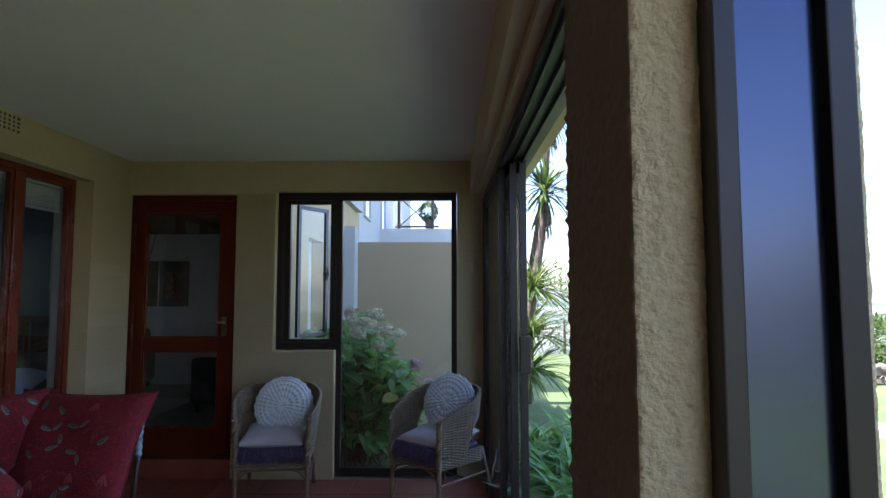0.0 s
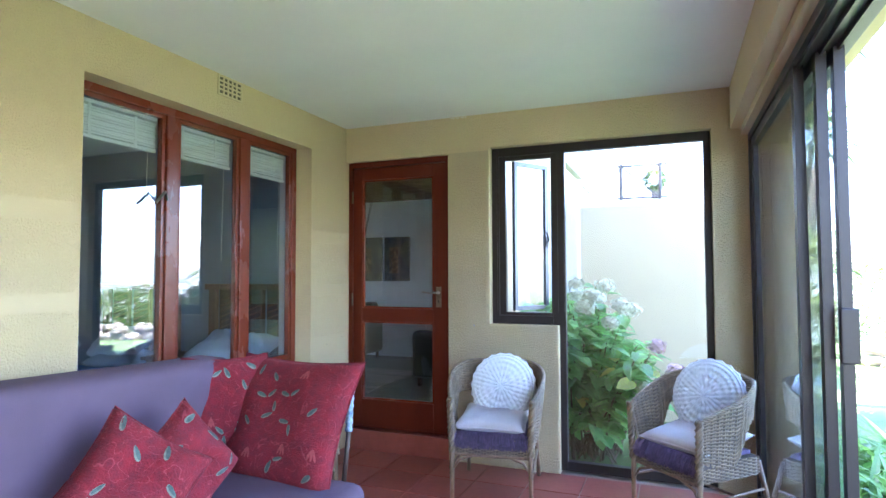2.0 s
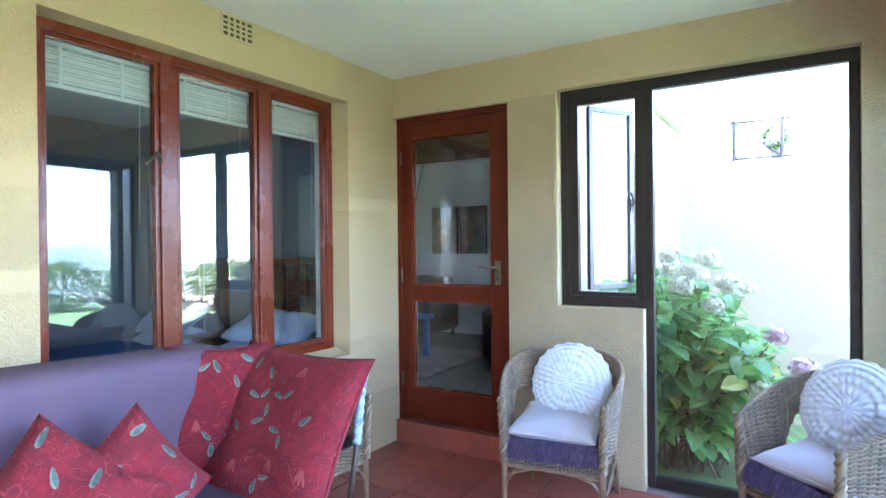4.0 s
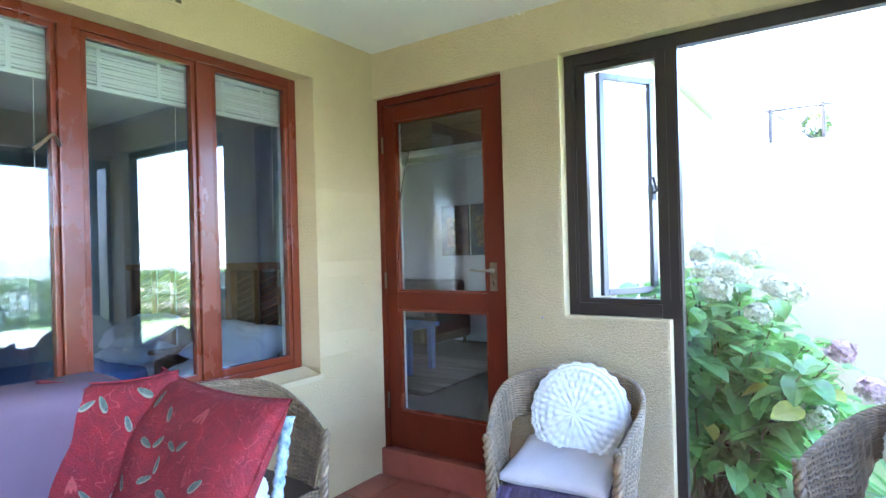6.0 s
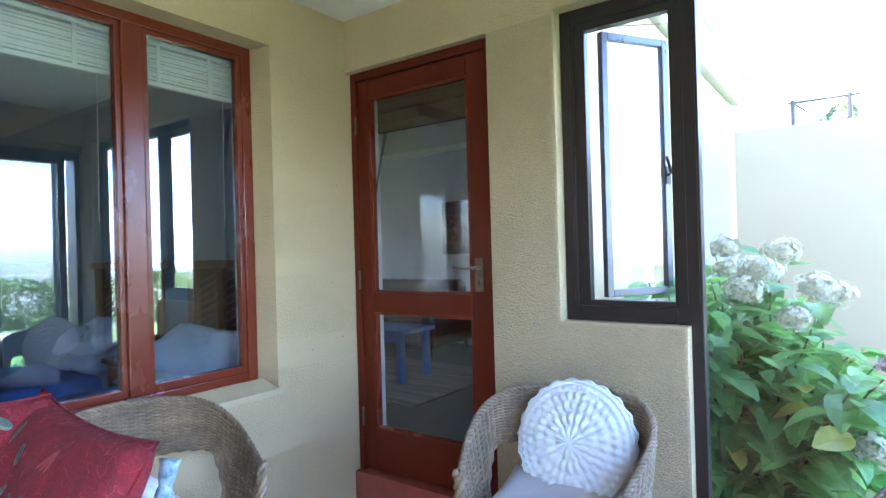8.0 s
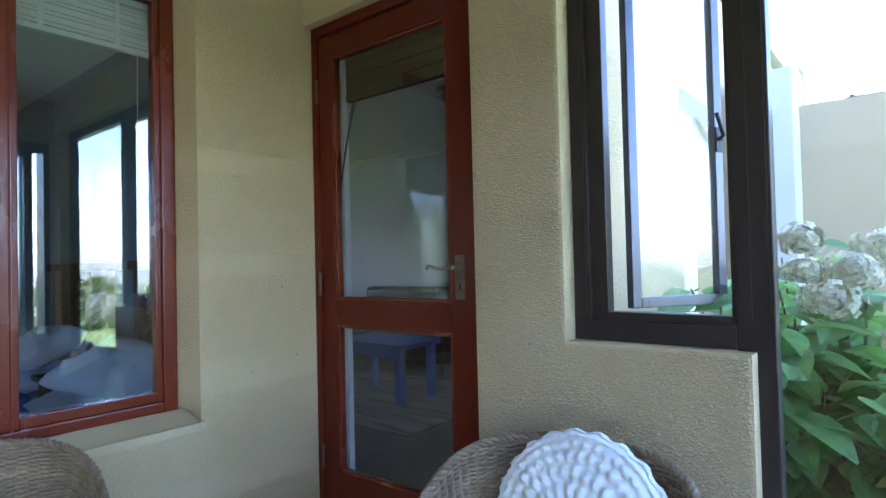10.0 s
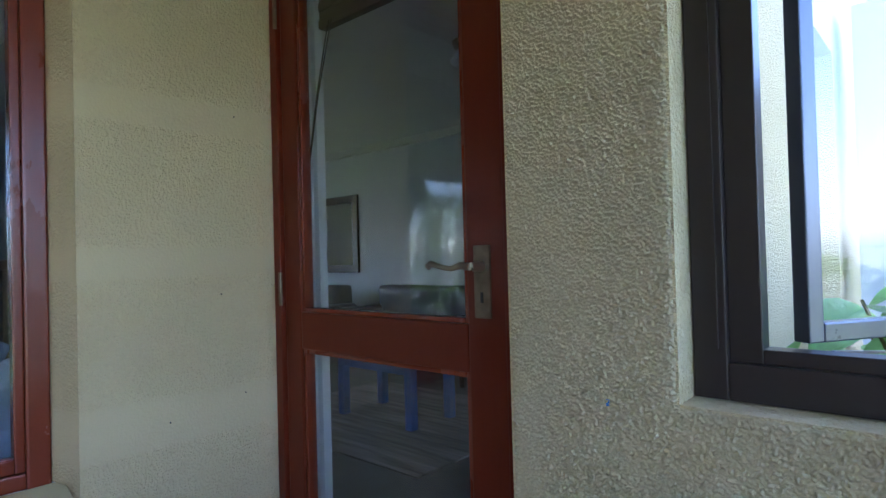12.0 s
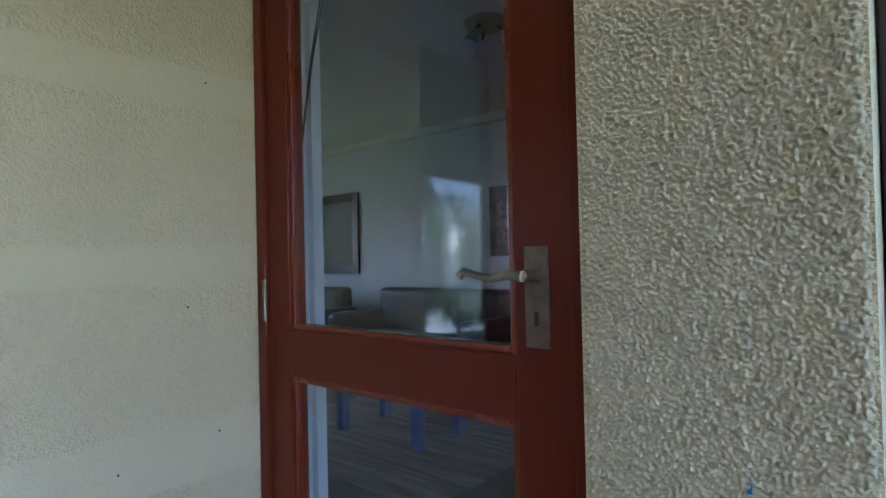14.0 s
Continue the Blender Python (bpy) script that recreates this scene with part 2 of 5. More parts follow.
M_IRON = mat("painted_iron", (0.05, 0.035, 0.03), 0.5)
M_MIRROR = mat("mirror_silver", (0.9, 0.9, 0.9), 0.02, metal=1.0, vary=0.0, rough_vary=0.0)


for m_ in (M_LEAF, M_LEAFY, M_LEAF2, M_LEAF3):
    n_, l_ = m_.node_tree.nodes, m_.node_tree.links
    b_ = n_["Principled BSDF"]
    tl, mx_ = n_.new("ShaderNodeBsdfTranslucent"), n_.new("ShaderNodeMixShader")
    mx_.inputs[0].default_value = 0.38
    br = n_.new("ShaderNodeHueSaturation")
    br.inputs["Hue"].default_value, br.inputs["Value"].default_value = 0.47, 1.8
    l_.new(b_.inputs["Base Color"].links[0].from_socket, br.inputs["Color"])
    l_.new(br.outputs[0], tl.inputs[0])
    l_.new(b_.outputs[0], mx_.inputs[1])
    l_.new(tl.outputs[0], mx_.inputs[2])
    l_.new(mx_.outputs[0], n_["Material Output"].inputs[0])


# ---- mesh tools ----
def part(name, bm, material, parent=None, label="", kind="", smooth=False):
    me = bpy.data.meshes.new(name)
    bm.to_mesh(me)
    bm.free()
    me.materials.append(material)
    if smooth:
        me.polygons.foreach_set("use_smooth", [True] * len(me.polygons))
    ob = new(name, me)
    if parent:
        ob.parent = parent
    return tagged(ob, label=label, kind=kind)


def thing(name, label, category, group="", at=(0, 0, 0), rz=0.0):
    ob = new(name)
    ob.empty_display_size = 0.1
    ob.matrix_world = pose(*at, 0, 0, rz)
    return tagged(ob, label, category, group)


def box(bm, x0, x1, y0, y1, z0, z1, bevel=0.0):
    v = [bm.verts.new((x, y, z)) for x in (x0, x1) for y in (y0, y1) for z in (z0, z1)]
    fs = [bm.faces.new([v[i] for i in f]) for f in ((0, 1, 3, 2), (4, 6, 7, 5), (0, 4, 5, 1), (2, 3, 7, 6), (0, 2, 6, 4), (1, 5, 7, 3))]
    if bevel:
        es = {e for f in fs for e in f.edges}
        bmesh.ops.bevel(bm, geom=list(es), offset=bevel, segments=2, affect="EDGES", profile=0.6)
    return bm


def bx(*a, **k):
    return box(bmesh.new(), *a, **k)


def tube(bm, pts, r, seg=8, caps=True):
    """A round bar along points; r is one radius or one for each point."""
    rs = r if isinstance(r, (list, tuple)) else [r] * len(pts)
    pts = [Vector(p) for p in pts]
    rings = []
    up = Vector((0.013, 0.021, 1)).normalized()
    for i, p in enumerate(pts):
        d = (pts[min(i + 1, len(pts) - 1)] - pts[max(i - 1, 0)]).normalized()
        a = d.cross(up)
        if a.length < 0.05:
            a = d.cross(Vector((1, 0.01, 0)))
        a.normalize()
        b = d.cross(a)
        rings.append([bm.verts.new(p + (a * math.cos(t) + b * math.sin(t)) * rs[i]) for t in [2 * math.pi * k / seg for k in range(seg)]])
    for q, w in zip(rings, rings[1:]):
        for k in range(seg):
            bm.faces.new((q[k], q[(k + 1) % seg], w[(k + 1) % seg], w[k]))
    if caps:
        bm.faces.new(rings[0][::-1])
        bm.faces.new(rings[-1])
    return bm


def bar(pts, r, seg=8):
    return tube(bmesh.new(), pts, r, seg)


def grid(bm, nu, nv, fn, closed_u=False):
    vs = [[bm.verts.new(fn(i / nu, j / nv)) for j in range(nv + 1)] for i in range(nu if closed_u else nu + 1)]
    for i in range(nu):
        for j in range(nv):
            a, b = vs[i], vs[(i + 1) % len(vs)]
            bm.faces.new((a[j], b[j], b[j + 1], a[j + 1]))
    return bm


def frame_bars(x0, x1, z0, z1, w, y0, y1, axis="y", bevel=0.004):
    """Four bars of a rectangular frame, butted; spans x (or y) by z."""
    out = []
    for a, b, c, d in ((x0, x0 + w, z0, z1), (x1 - w, x1, z0, z1), (x0 + w, x1 - w, z0, z0 + w), (x0 + w, x1 - w, z1 - w, z1)):
        out.append(bx(a, b, y0, y1, c, d, bevel=bevel) if axis == "y" else bx(y0, y1, a, b, c, d, bevel=bevel))
    return out


# ---- structure ----
XL, XR, YN, YS, ZC = -2.385, 0.50, 7.335, 0.3, 2.625


def wall(name, pieces, material, label=""):
    bm = bmesh.new()
    for p in pieces:
        box(bm, *p)
    return part(name, bm, material, label=label, kind="structure")


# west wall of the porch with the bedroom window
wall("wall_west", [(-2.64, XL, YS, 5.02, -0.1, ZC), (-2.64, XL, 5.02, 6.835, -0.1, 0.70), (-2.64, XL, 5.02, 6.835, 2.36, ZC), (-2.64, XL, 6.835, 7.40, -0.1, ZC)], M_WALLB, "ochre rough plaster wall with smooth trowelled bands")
wall("sill", [(-2.49, -2.372, 5.0, 6.85, 0.682, 0.712)], M_SMOOTH, "ochre plaster window sill")
def prism(name, corners, axis, a, b, material, label=""):
    """A straight fillet: a cross-section drawn along one axis."""
    bm = bmesh.new()
    ends = [[bm.verts.new((p, q, e) if axis == "z" else (p, e, q)) for p, q in corners] for e in (a, b)]
    bm.faces.new(ends[0])
    bm.faces.new(ends[1][::-1])
    for k in range(len(corners)):
        j = (k + 1) % len(corners)
        bm.faces.new((ends[0][j], ends[0][k], ends[1][k], ends[1][j]))
    bmesh.ops.recalc_face_normals(bm, faces=bm.faces)
    return part(name, bm, material, label=label, kind="structure")


prism("sill_slope", ((-2.497, 0.714), (-2.39, 0.714), (-2.497, 0.748)), "y", 5.022, 6.83, M_SMOOTH, "sloping ochre plaster sill")
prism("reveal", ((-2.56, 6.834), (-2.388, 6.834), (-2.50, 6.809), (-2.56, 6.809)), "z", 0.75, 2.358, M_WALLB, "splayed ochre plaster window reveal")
wall("bedroom_reveal", [(-2.64, -2.562, 6.79, 6.833, 0.72, 2.358)], M_WHITEP, "pale painted inner window reveal")
# north wall with door and window openings
wall("wall_north", [(-2.385, -1.474, YN, 7.56, 2.342, ZC), (-1.474, -1.142, YN, 7.56, -0.1, ZC), (-1.142, -0.633, YN, 7.56, -0.1, 1.034), (-1.142, 0.385, YN, 7.56, 2.366, ZC), (0.385, 0.86, YN, 7.462, -0.1, ZC)], M_WALL, "ochre rough plaster wall")
wall("bulkhead", [(XR, 0.56, YS, YN, 2.345, ZC), (0.56, 0.86, YS, YN, 2.30, ZC)], M_SMOOTH, "smooth ochre beam over the sliding doors")
def rough_pier(x0, x1, y0, y1, z0, z1, step, amp):
    """A pier whose sprayed plaster stands out in real lumps."""
    path = []
    cs = [(x0, y0), (x1, y0), (x1, y1), (x0, y1)]
    for (ax, ay), (bx_, by) in zip(cs, cs[1:] + cs[:1]):
        n = max(2, round(math.hypot(bx_ - ax, by - ay) / step))
        path += [(ax + (bx_ - ax) * k / n, ay + (by - ay) * k / n) for k in range(n)]
    cx, cy, rows = (x0 + x1) / 2, (y0 + y1) / 2, round((z1 - z0) / step)
    out = []
    for x, y in path:
        nx = -1.0 if x < x0 + 1e-6 else 1.0 if x > x1 - 1e-6 else 0.0
        ny = -1.0 if y < y0 + 1e-6 else 1.0 if y > y1 - 1e-6 else 0.0
        if nx and ny:
            nx, ny = nx * 0.2, ny * 0.2
        out.append((x, y, nx, ny))
    verts, faces, n = [], [], len(out)
    for j in range(rows + 1):
        z = z0 + (z1 - z0) * j / rows
        for x, y, nx, ny in out:
            d = amp * (0.8 * abs(noise.noise(Vector((x * 80, y * 80, z * 80)))) + 0.9 * max(0, noise.noise(Vector((x * 55, y * 55, z * 55)))))
            verts.append((x + nx * d, y + ny * d, z))
    for j in range(rows):
        for i in range(n):
            a, b = j * n + i, j * n + (i + 1) % n
            faces.append((a, b, b + n, a + n))
    me = bpy.data.meshes.new("pier_middle")
    me.from_pydata(verts, [], faces)
    me.polygons.foreach_set("use_smooth", [True] * len(faces))
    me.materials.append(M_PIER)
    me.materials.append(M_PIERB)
    # faces turned into the porch get the brown with shade in its colour
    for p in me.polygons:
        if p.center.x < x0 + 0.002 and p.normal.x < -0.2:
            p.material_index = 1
    return tagged(new("pier_middle", me), "rough plastered ochre pier between two sliding doors", kind="structure")


# ochre pier darkened to brown: the inner face's shade is in the colour
M_PIERB = mat("pier_shaded_brown", (0.25, 0.175, 0.125), rough=0.85, vary=0.08, scale=2, bump=0.15, bscale=120)
M_PIER = mat("plaster_pier", WALL, rough=0.85, vary=0.06, scale=1.3, bump=1.0, bscale=95, grain=0.25)
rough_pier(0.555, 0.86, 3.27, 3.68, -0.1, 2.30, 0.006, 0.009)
wall("pier_south", [(0.53, 0.86, YS, 0.7, -0.1, 2.30)], M_WALL, "rough plastered ochre pier")
wall("wall_south", [(-2.64, 0.86, 0.05, YS, -0.1, ZC)], M_WALL, "ochre plaster wall")
wall("ceiling", [(-2.64, 0.86, 0.05, 7.56, ZC, ZC + 0.2)], M_CEIL, "plain off-white ceiling")
# out of view: overhang and upper storey added to block the western sun
wall("roof", [(-9.8, 1.0, -0.4, 7.7, ZC + 0.2, ZC + 0.4), (-9.8, -1.1, 7.7, 12.0, ZC + 0.2, ZC + 0.4), (-9.0, -1.9, 2.0, 12.0, ZC + 0.4, 5.6)], M_WHITEB, "unseen roof slab with wide overhang and upper storey, added to cast shade")
floor = wall("floor", [(-2.64, 0.86, 0.05, 7.56, -0.1, -0.012)], M_GROUT, "floor of dark red terracotta tiles")
wall("door_step", [(-2.383, -1.476, YN + 0.002, 7.56, -0.01, 0.15)], M_TILE, "terracotta tiled door step")
def rough_skin(name, x0, x1, z0, z1, step, amp, top_from=None):
    """Sprayed plaster in real lumps on the front of the north wall, turned back at its free edges."""
    nx, nz = round((x1 - x0) / step), round((z1 - z0) / step)
    verts, faces = [], []
    for j in range(nz + 1):
        z = z0 + (z1 - z0) * j / nz
        for i in range(nx + 1):
            x = x0 + (x1 - x0) * i / nx
            d = amp * (0.25 + 1.2 * noise.noise(Vector((x * 250, z * 205, 3.0))) + 0.4 * noise.noise(Vector((x * 90, z * 80, 7.0))))
            d = max(0.0, d) + 0.001
            e = min(x - x0, x1 - x, z1 - z if top_from is not None and x > top_from else 1)
            if e < 0.010:
                d = d * (e / 0.010) - 0.010 * (1 - math.sqrt(max(0, 1 - (1 - e / 0.010) ** 2)))
            verts.append((x, YN - d, z))
    for j in range(nz):
        for i in range(nx):
            a = j * (nx + 1) + i
            faces.append((a, a + 1, a + nx + 2, a + nx + 1))
    me = bpy.data.meshes.new(name)
    me.from_pydata(verts, [], faces)
    me.polygons.foreach_set("use_smooth", [True] * len(faces))
    me.materials.append(M_SKIN)
    return tagged(new(name, me), "rough sprayed ochre plaster", kind="structure")


M_SKIN = mat("sprayed_plaster", tuple(c * f for c, f in zip(WALL, (0.88, 0.90, 0.96))), rough=0.85, vary=0.08, scale=1.3, bump=0.4, bscale=240, grain=0.25)
rough_skin("wall_north_plaster", -1.474, -1.142, 1.034, 2.342, 0.0016, 0.0080)
rough_skin("wall_north_plaster", -1.474, -0.633, 0.0, 1.034, 0.0019, 0.0080, -1.14)
# bedroom shell
wall("bedroom_wall", [(-7.2, -2.64, 7.2, 7.4, -0.1, 2.7), (-7.4, -7.2, 2.1, 7.4, -0.1, 2.7), (-7.4, -7.2, 0.8, 2.1, 2.12, 2.7), (-5.6, -2.64, 0.8, 1.0, -0.1, 2.7), (-7.2, -5.6, 0.8, 1.0, 2.12, 2.7)], M_BLUEP, "grey-blue painted bedroom walls")
wall("bedroom_ceiling", [(-7.4, -2.64, 0.8, 7.4, 2.6, 2.8)], M_CEIL, "white bedroom ceiling")
wall("bedroom_floor", [(-7.4, -2.64, 0.8, 7.4, -0.1, 0.0)], M_CARPET, "grey carpet")
# lounge shell
wall("lounge_wall", [(-8.2, -1.3, 11.2, 11.4, 0.0, 2.8), (-8.4, -8.2, 7.4, 9.0, 0.0, 2.8), (-8.4, -8.2, 9.7, 11.4, 0.0, 2.8), (-8.4, -8.2, 9.0, 9.7, 0.0, 1.1), (-8.4, -8.2, 9.0, 9.7, 2.0, 2.8), (-1.5, -1.3, 7.56, 11.2, 0.0, 2.8), (-8.2, -2.64, 7.4, 7.51, 0.15, 2.7), (-2.64, -2.345, 7.476, 7.50, 0.15, 2.7)], M_WHITEP, "white painted lounge walls")
wall("lounge_ceiling", [(-8.4, -1.3, 7.56, 11.4, 2.7, 2.8)], M_CEIL, "white lounge ceiling")
wall("lounge_floor", [(-8.4, -1.3, 7.56, 11.4, 0.0, 0.15)], M_CARPET, "grey lounge floor")

# ground: one sheet that falls away and reaches the horizon
def ground_z(x, y):
    d = math.hypot(x - 2, y - 6)
    z = -0.12
    if d > 12:
        z -= min(14.0, (d - 12) * 0.16)
    if d > 150:
        z += 13.0 * min(1.0, (d - 150) / 1800.0) + 4 * noise.noise(Vector((x * 0.004, y * 0.004, 0)))
    return z


def ground_mesh():
    bm = bmesh.new()
    radii = [0.5, 1.5, 3, 5, 8, 12, 18, 26, 40, 60, 90, 140, 200, 300, 450, 700, 1000, 1500, 2200, 3200]
    n = 72
    rings = []
    for r in radii:
        rings.append([bm.verts.new((2 + r * math.cos(2 * math.pi * k / n), 6 + r * math.sin(2 * math.pi * k / n), ground_z(2 + r * math.cos(2 * math.pi * k / n), 6 + r * math.sin(2 * math.pi * k / n)))) for k in range(n)])
    bm.faces.new(rings[0])
    for a, b in zip(rings, rings[1:]):
        for k in range(n):
            bm.faces.new((a[k], b[k], b[(k + 1) % n], a[(k + 1) % n]))
    return bm


M_GROUND = mat("land", (0.17, 0.24, 0.07), 0.95, vary=0.2, scale=1.4, bump=0.5, bscale=60, grain=0.5)
_n, _l = M_GROUND.node_tree.nodes, M_GROUND.node_tree.links
_g = _n.new("ShaderNodeNewGeometry")
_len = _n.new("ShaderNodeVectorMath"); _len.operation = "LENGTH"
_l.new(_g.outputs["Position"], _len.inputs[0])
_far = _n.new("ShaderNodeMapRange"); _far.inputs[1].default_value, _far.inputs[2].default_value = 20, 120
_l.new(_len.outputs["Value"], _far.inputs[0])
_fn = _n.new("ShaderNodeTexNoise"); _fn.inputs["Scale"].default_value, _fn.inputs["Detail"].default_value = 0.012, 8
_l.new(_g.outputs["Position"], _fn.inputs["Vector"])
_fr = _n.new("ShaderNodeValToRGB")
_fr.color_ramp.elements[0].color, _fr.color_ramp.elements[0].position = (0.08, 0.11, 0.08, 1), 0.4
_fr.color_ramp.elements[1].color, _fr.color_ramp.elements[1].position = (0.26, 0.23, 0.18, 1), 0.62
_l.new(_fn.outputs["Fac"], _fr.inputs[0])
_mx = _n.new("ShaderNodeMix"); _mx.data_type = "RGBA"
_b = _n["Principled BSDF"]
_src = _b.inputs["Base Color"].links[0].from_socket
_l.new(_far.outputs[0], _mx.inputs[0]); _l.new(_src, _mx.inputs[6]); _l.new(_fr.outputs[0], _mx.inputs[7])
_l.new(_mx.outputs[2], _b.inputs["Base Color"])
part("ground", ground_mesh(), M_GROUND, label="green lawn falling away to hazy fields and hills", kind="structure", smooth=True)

# courtyard and neighbouring building
wall("courtyard_wall", [(-0.86, 1.0, 9.6, 9.8, -0.3, 2.13)], M_CREAMW, "smooth pale cream courtyard wall")
wall("courtyard_side", [(-1.3, -1.165, 7.56, 8.6, -0.3, 2.8), (-1.3, -1.165, 9.3, 12.0, -0.3, 2.8), (-1.3, -1.165, 8.6, 9.3, 2.1, 2.8)], M_WALL, "ochre plaster house wall with a doorway")
wall("courtyard_pier", [(-1.1, -0.80, 9.35, 9.6, -0.3, 2.3)], M_WHITEB, "white painted pier")
nb = thing("neighbour_house", "white two-storey house with a roof terrace and small open windows", "building")
part("wall", box(box(box(bmesh.new(), -3.2, -1.75, 12.0, 24.0, -0.5, 6.2), -8.0, -1.75, 28.0, 34.0, -3, 8.0), -1.75, 1.3, 19.85, 28.0, -1, 3.42), M_WHITEB, nb)
for y0 in (13.2, 16.5, 20.0):
    w = part("window", box(bmesh.new(), -1.76, -1.73, y0, y0 + 1.0, 3.4, 4.4), M_GLASSD, nb)
    for k, b_ in enumerate(frame_bars(y0 - 0.05, y0 + 1.05, 3.35, 4.45, 0.06, -1.75, -1.70, axis="x")):
        part("frame", b_, M_WHITEB, w)
rl = thing("balcony_railing", "brown iron railing with crossed panels on the white terrace", "railing")
for x in (-1.19, -0.16):
    part("post", bar([(x, 20, 3.42), (x, 20, 4.46)], 0.045), M_IRON, rl)
for z in (3.50, 4.40):
    part("rail", bar([(-1.30, 20, z), (0.04, 20, z)], 0.03), M_IRON, rl)
for x0 in (-1.19,):
    for z0, z1 in ((3.50, 4.40), (4.40, 3.50)):
        part("cross_bar", bar([(x0, 20, z0), (x0 + 1.02, 20, z1)], 0.018), M_IRON, rl)


# ---- bedroom window ----
def bedroom_window():
    w = thing("window_1", "mahogany framed three-light window with raised cream blinds", "window")
    w["kind"] = "structure"
    X0, X1 = -2.56, -2.50
    z0, z1 = 0.712, 2.36
    for a, b in ((5.055, 5.085), (6.755, 6.808)):
        part("jamb", bx(X0, X1, a, b, z0, z1, bevel=0.006), M_WOOD, w)
    part("head", bx(X0, X1, 5.085, 6.755, z1 - 0.045, z1, bevel=0.004), M_WOOD, w)
    part("bottom_rail", bx(X0, X1, 5.085, 6.755, z0 + 0.035, z0 + 0.075, bevel=0.006), M_WOOD, w)
    for c in (5.645, 6.24):
        part("mullion", bx(X0, X1 + 0.004, c - 0.045, c + 0.045, z0 + 0.075, z1 - 0.045, bevel=0.008), M_WOOD, w)
    for a, b in ((5.085, 5.60), (5.69, 6.195), (6.285, 6.755)):
        s = part("sash", bx(X0 + 0.012, X1 - 0.01, a, a + 0.022, z0 + 0.075, z1 - 0.045, bevel=0.004), M_WOOD, w)
        part("sash_stile", bx(X0 + 0.012, X1 - 0.01, b - 0.022, b, z0 + 0.075, z1 - 0.045, bevel=0.004), M_WOOD, s)
        part("sash_rail", bx(X0 + 0.012, X1 - 0.01, a + 0.022, b - 0.022, z0 + 0.075, z0 + 0.112, bevel=0.004), M_WOOD, s)
        part("sash_rail", bx(X0 + 0.012, X1 - 0.01, a + 0.022, b - 0.022, z1 - 0.07, z1 - 0.045, bevel=0.004), M_WOOD, s)
        p = part("pane", bx(-2.536, -2.532, a + 0.022, b - 0.022, z0 + 0.112, z1 - 0.07), M_GLASSW, s)
        p.visible_shadow = False
    part("stay_handle", bar([(-2.49, 5.60, 1.83), (-2.47, 5.57, 1.87), (-2.465, 5.50, 1.80)], 0.008), M_BRASS, w, "brass window catch")
    return w


bedroom_window()


def blind(y0, y1):
    b = thing("venetian_blind", "cream venetian blind drawn up to the window head", "blind", "bedroom blinds")
    part("head_rail", bx(-2.61, -2.575, y0, y1, 2.28, 2.32, bevel=0.003), M_BLIND, b)
    for k in range(11):
        z = 2.27 - k * 0.0130
        part("slat", bx(-2.606 + 0.003 * (k % 2), -2.583 - 0.003 * (k % 3), y0 + 0.003, y1 - 0.003, z - 0.0112, z), M_BLIND, b)
    part("bottom_rail", bx(-2.605, -2.58, y0, y1, 2.102, 2.122, bevel=0.003), M_BLIND, b)
    for c in (0.25, 0.75):
        part("ladder_tape", bx(-2.582, -2.580, y0 + (y1 - y0) * c - 0.009, y0 + (y1 - y0) * c + 0.009, 2.12, 2.28), M_BLIND, b)
    part("cord", bar([(-2.585, y1 - 0.05, 2.28), (-2.60, y1 - 0.05, 1.5)], 0.0015, 5), M_BLIND, b)


# the wall is cut back to leave room for the blinds inside the reveal
for a, b in ((5.06, 5.60), (5.66, 6.19), (6.27, 6.76)):
    blind(a, b)


# ---- air brick ----
vent = thing("air_brick", "ochre painted terracotta air brick in the wall", "vent")
part("frame", box(box(box(box(bmesh.new(), -2.40, -2.378, 5.86, 6.07, 2.608, 2.62), -2.40, -2.378, 5.86, 6.07, 2.495, 2.507), -2.40, -2.378, 5.86, 5.872, 2.507, 2.608), -2.40, -2.378, 6.058, 6.07, 2.507, 2.608), M_SMOOTH, vent)
# dark colour on the backing paints the shade inside the holes
part("backing", bx(-2.39, -2.3845, 5.872, 6.058, 2.507, 2.608), mat("shaded_clay", (0.10, 0.075, 0.035), 0.9), vent)
for k in range(3):
    z = 2.532 + k * 0.026
    part("bar", bx(-2.39, -2.379, 5.872, 6.058, z - 0.005, z + 0.005), M_SMOOTH, vent)
for k in range(4):
    y = 5.91 + k * 0.037
    part("rib", bx(-2.39, -2.380, y - 0.006, y + 0.006, 2.507, 2.608), M_SMOOTH, vent)


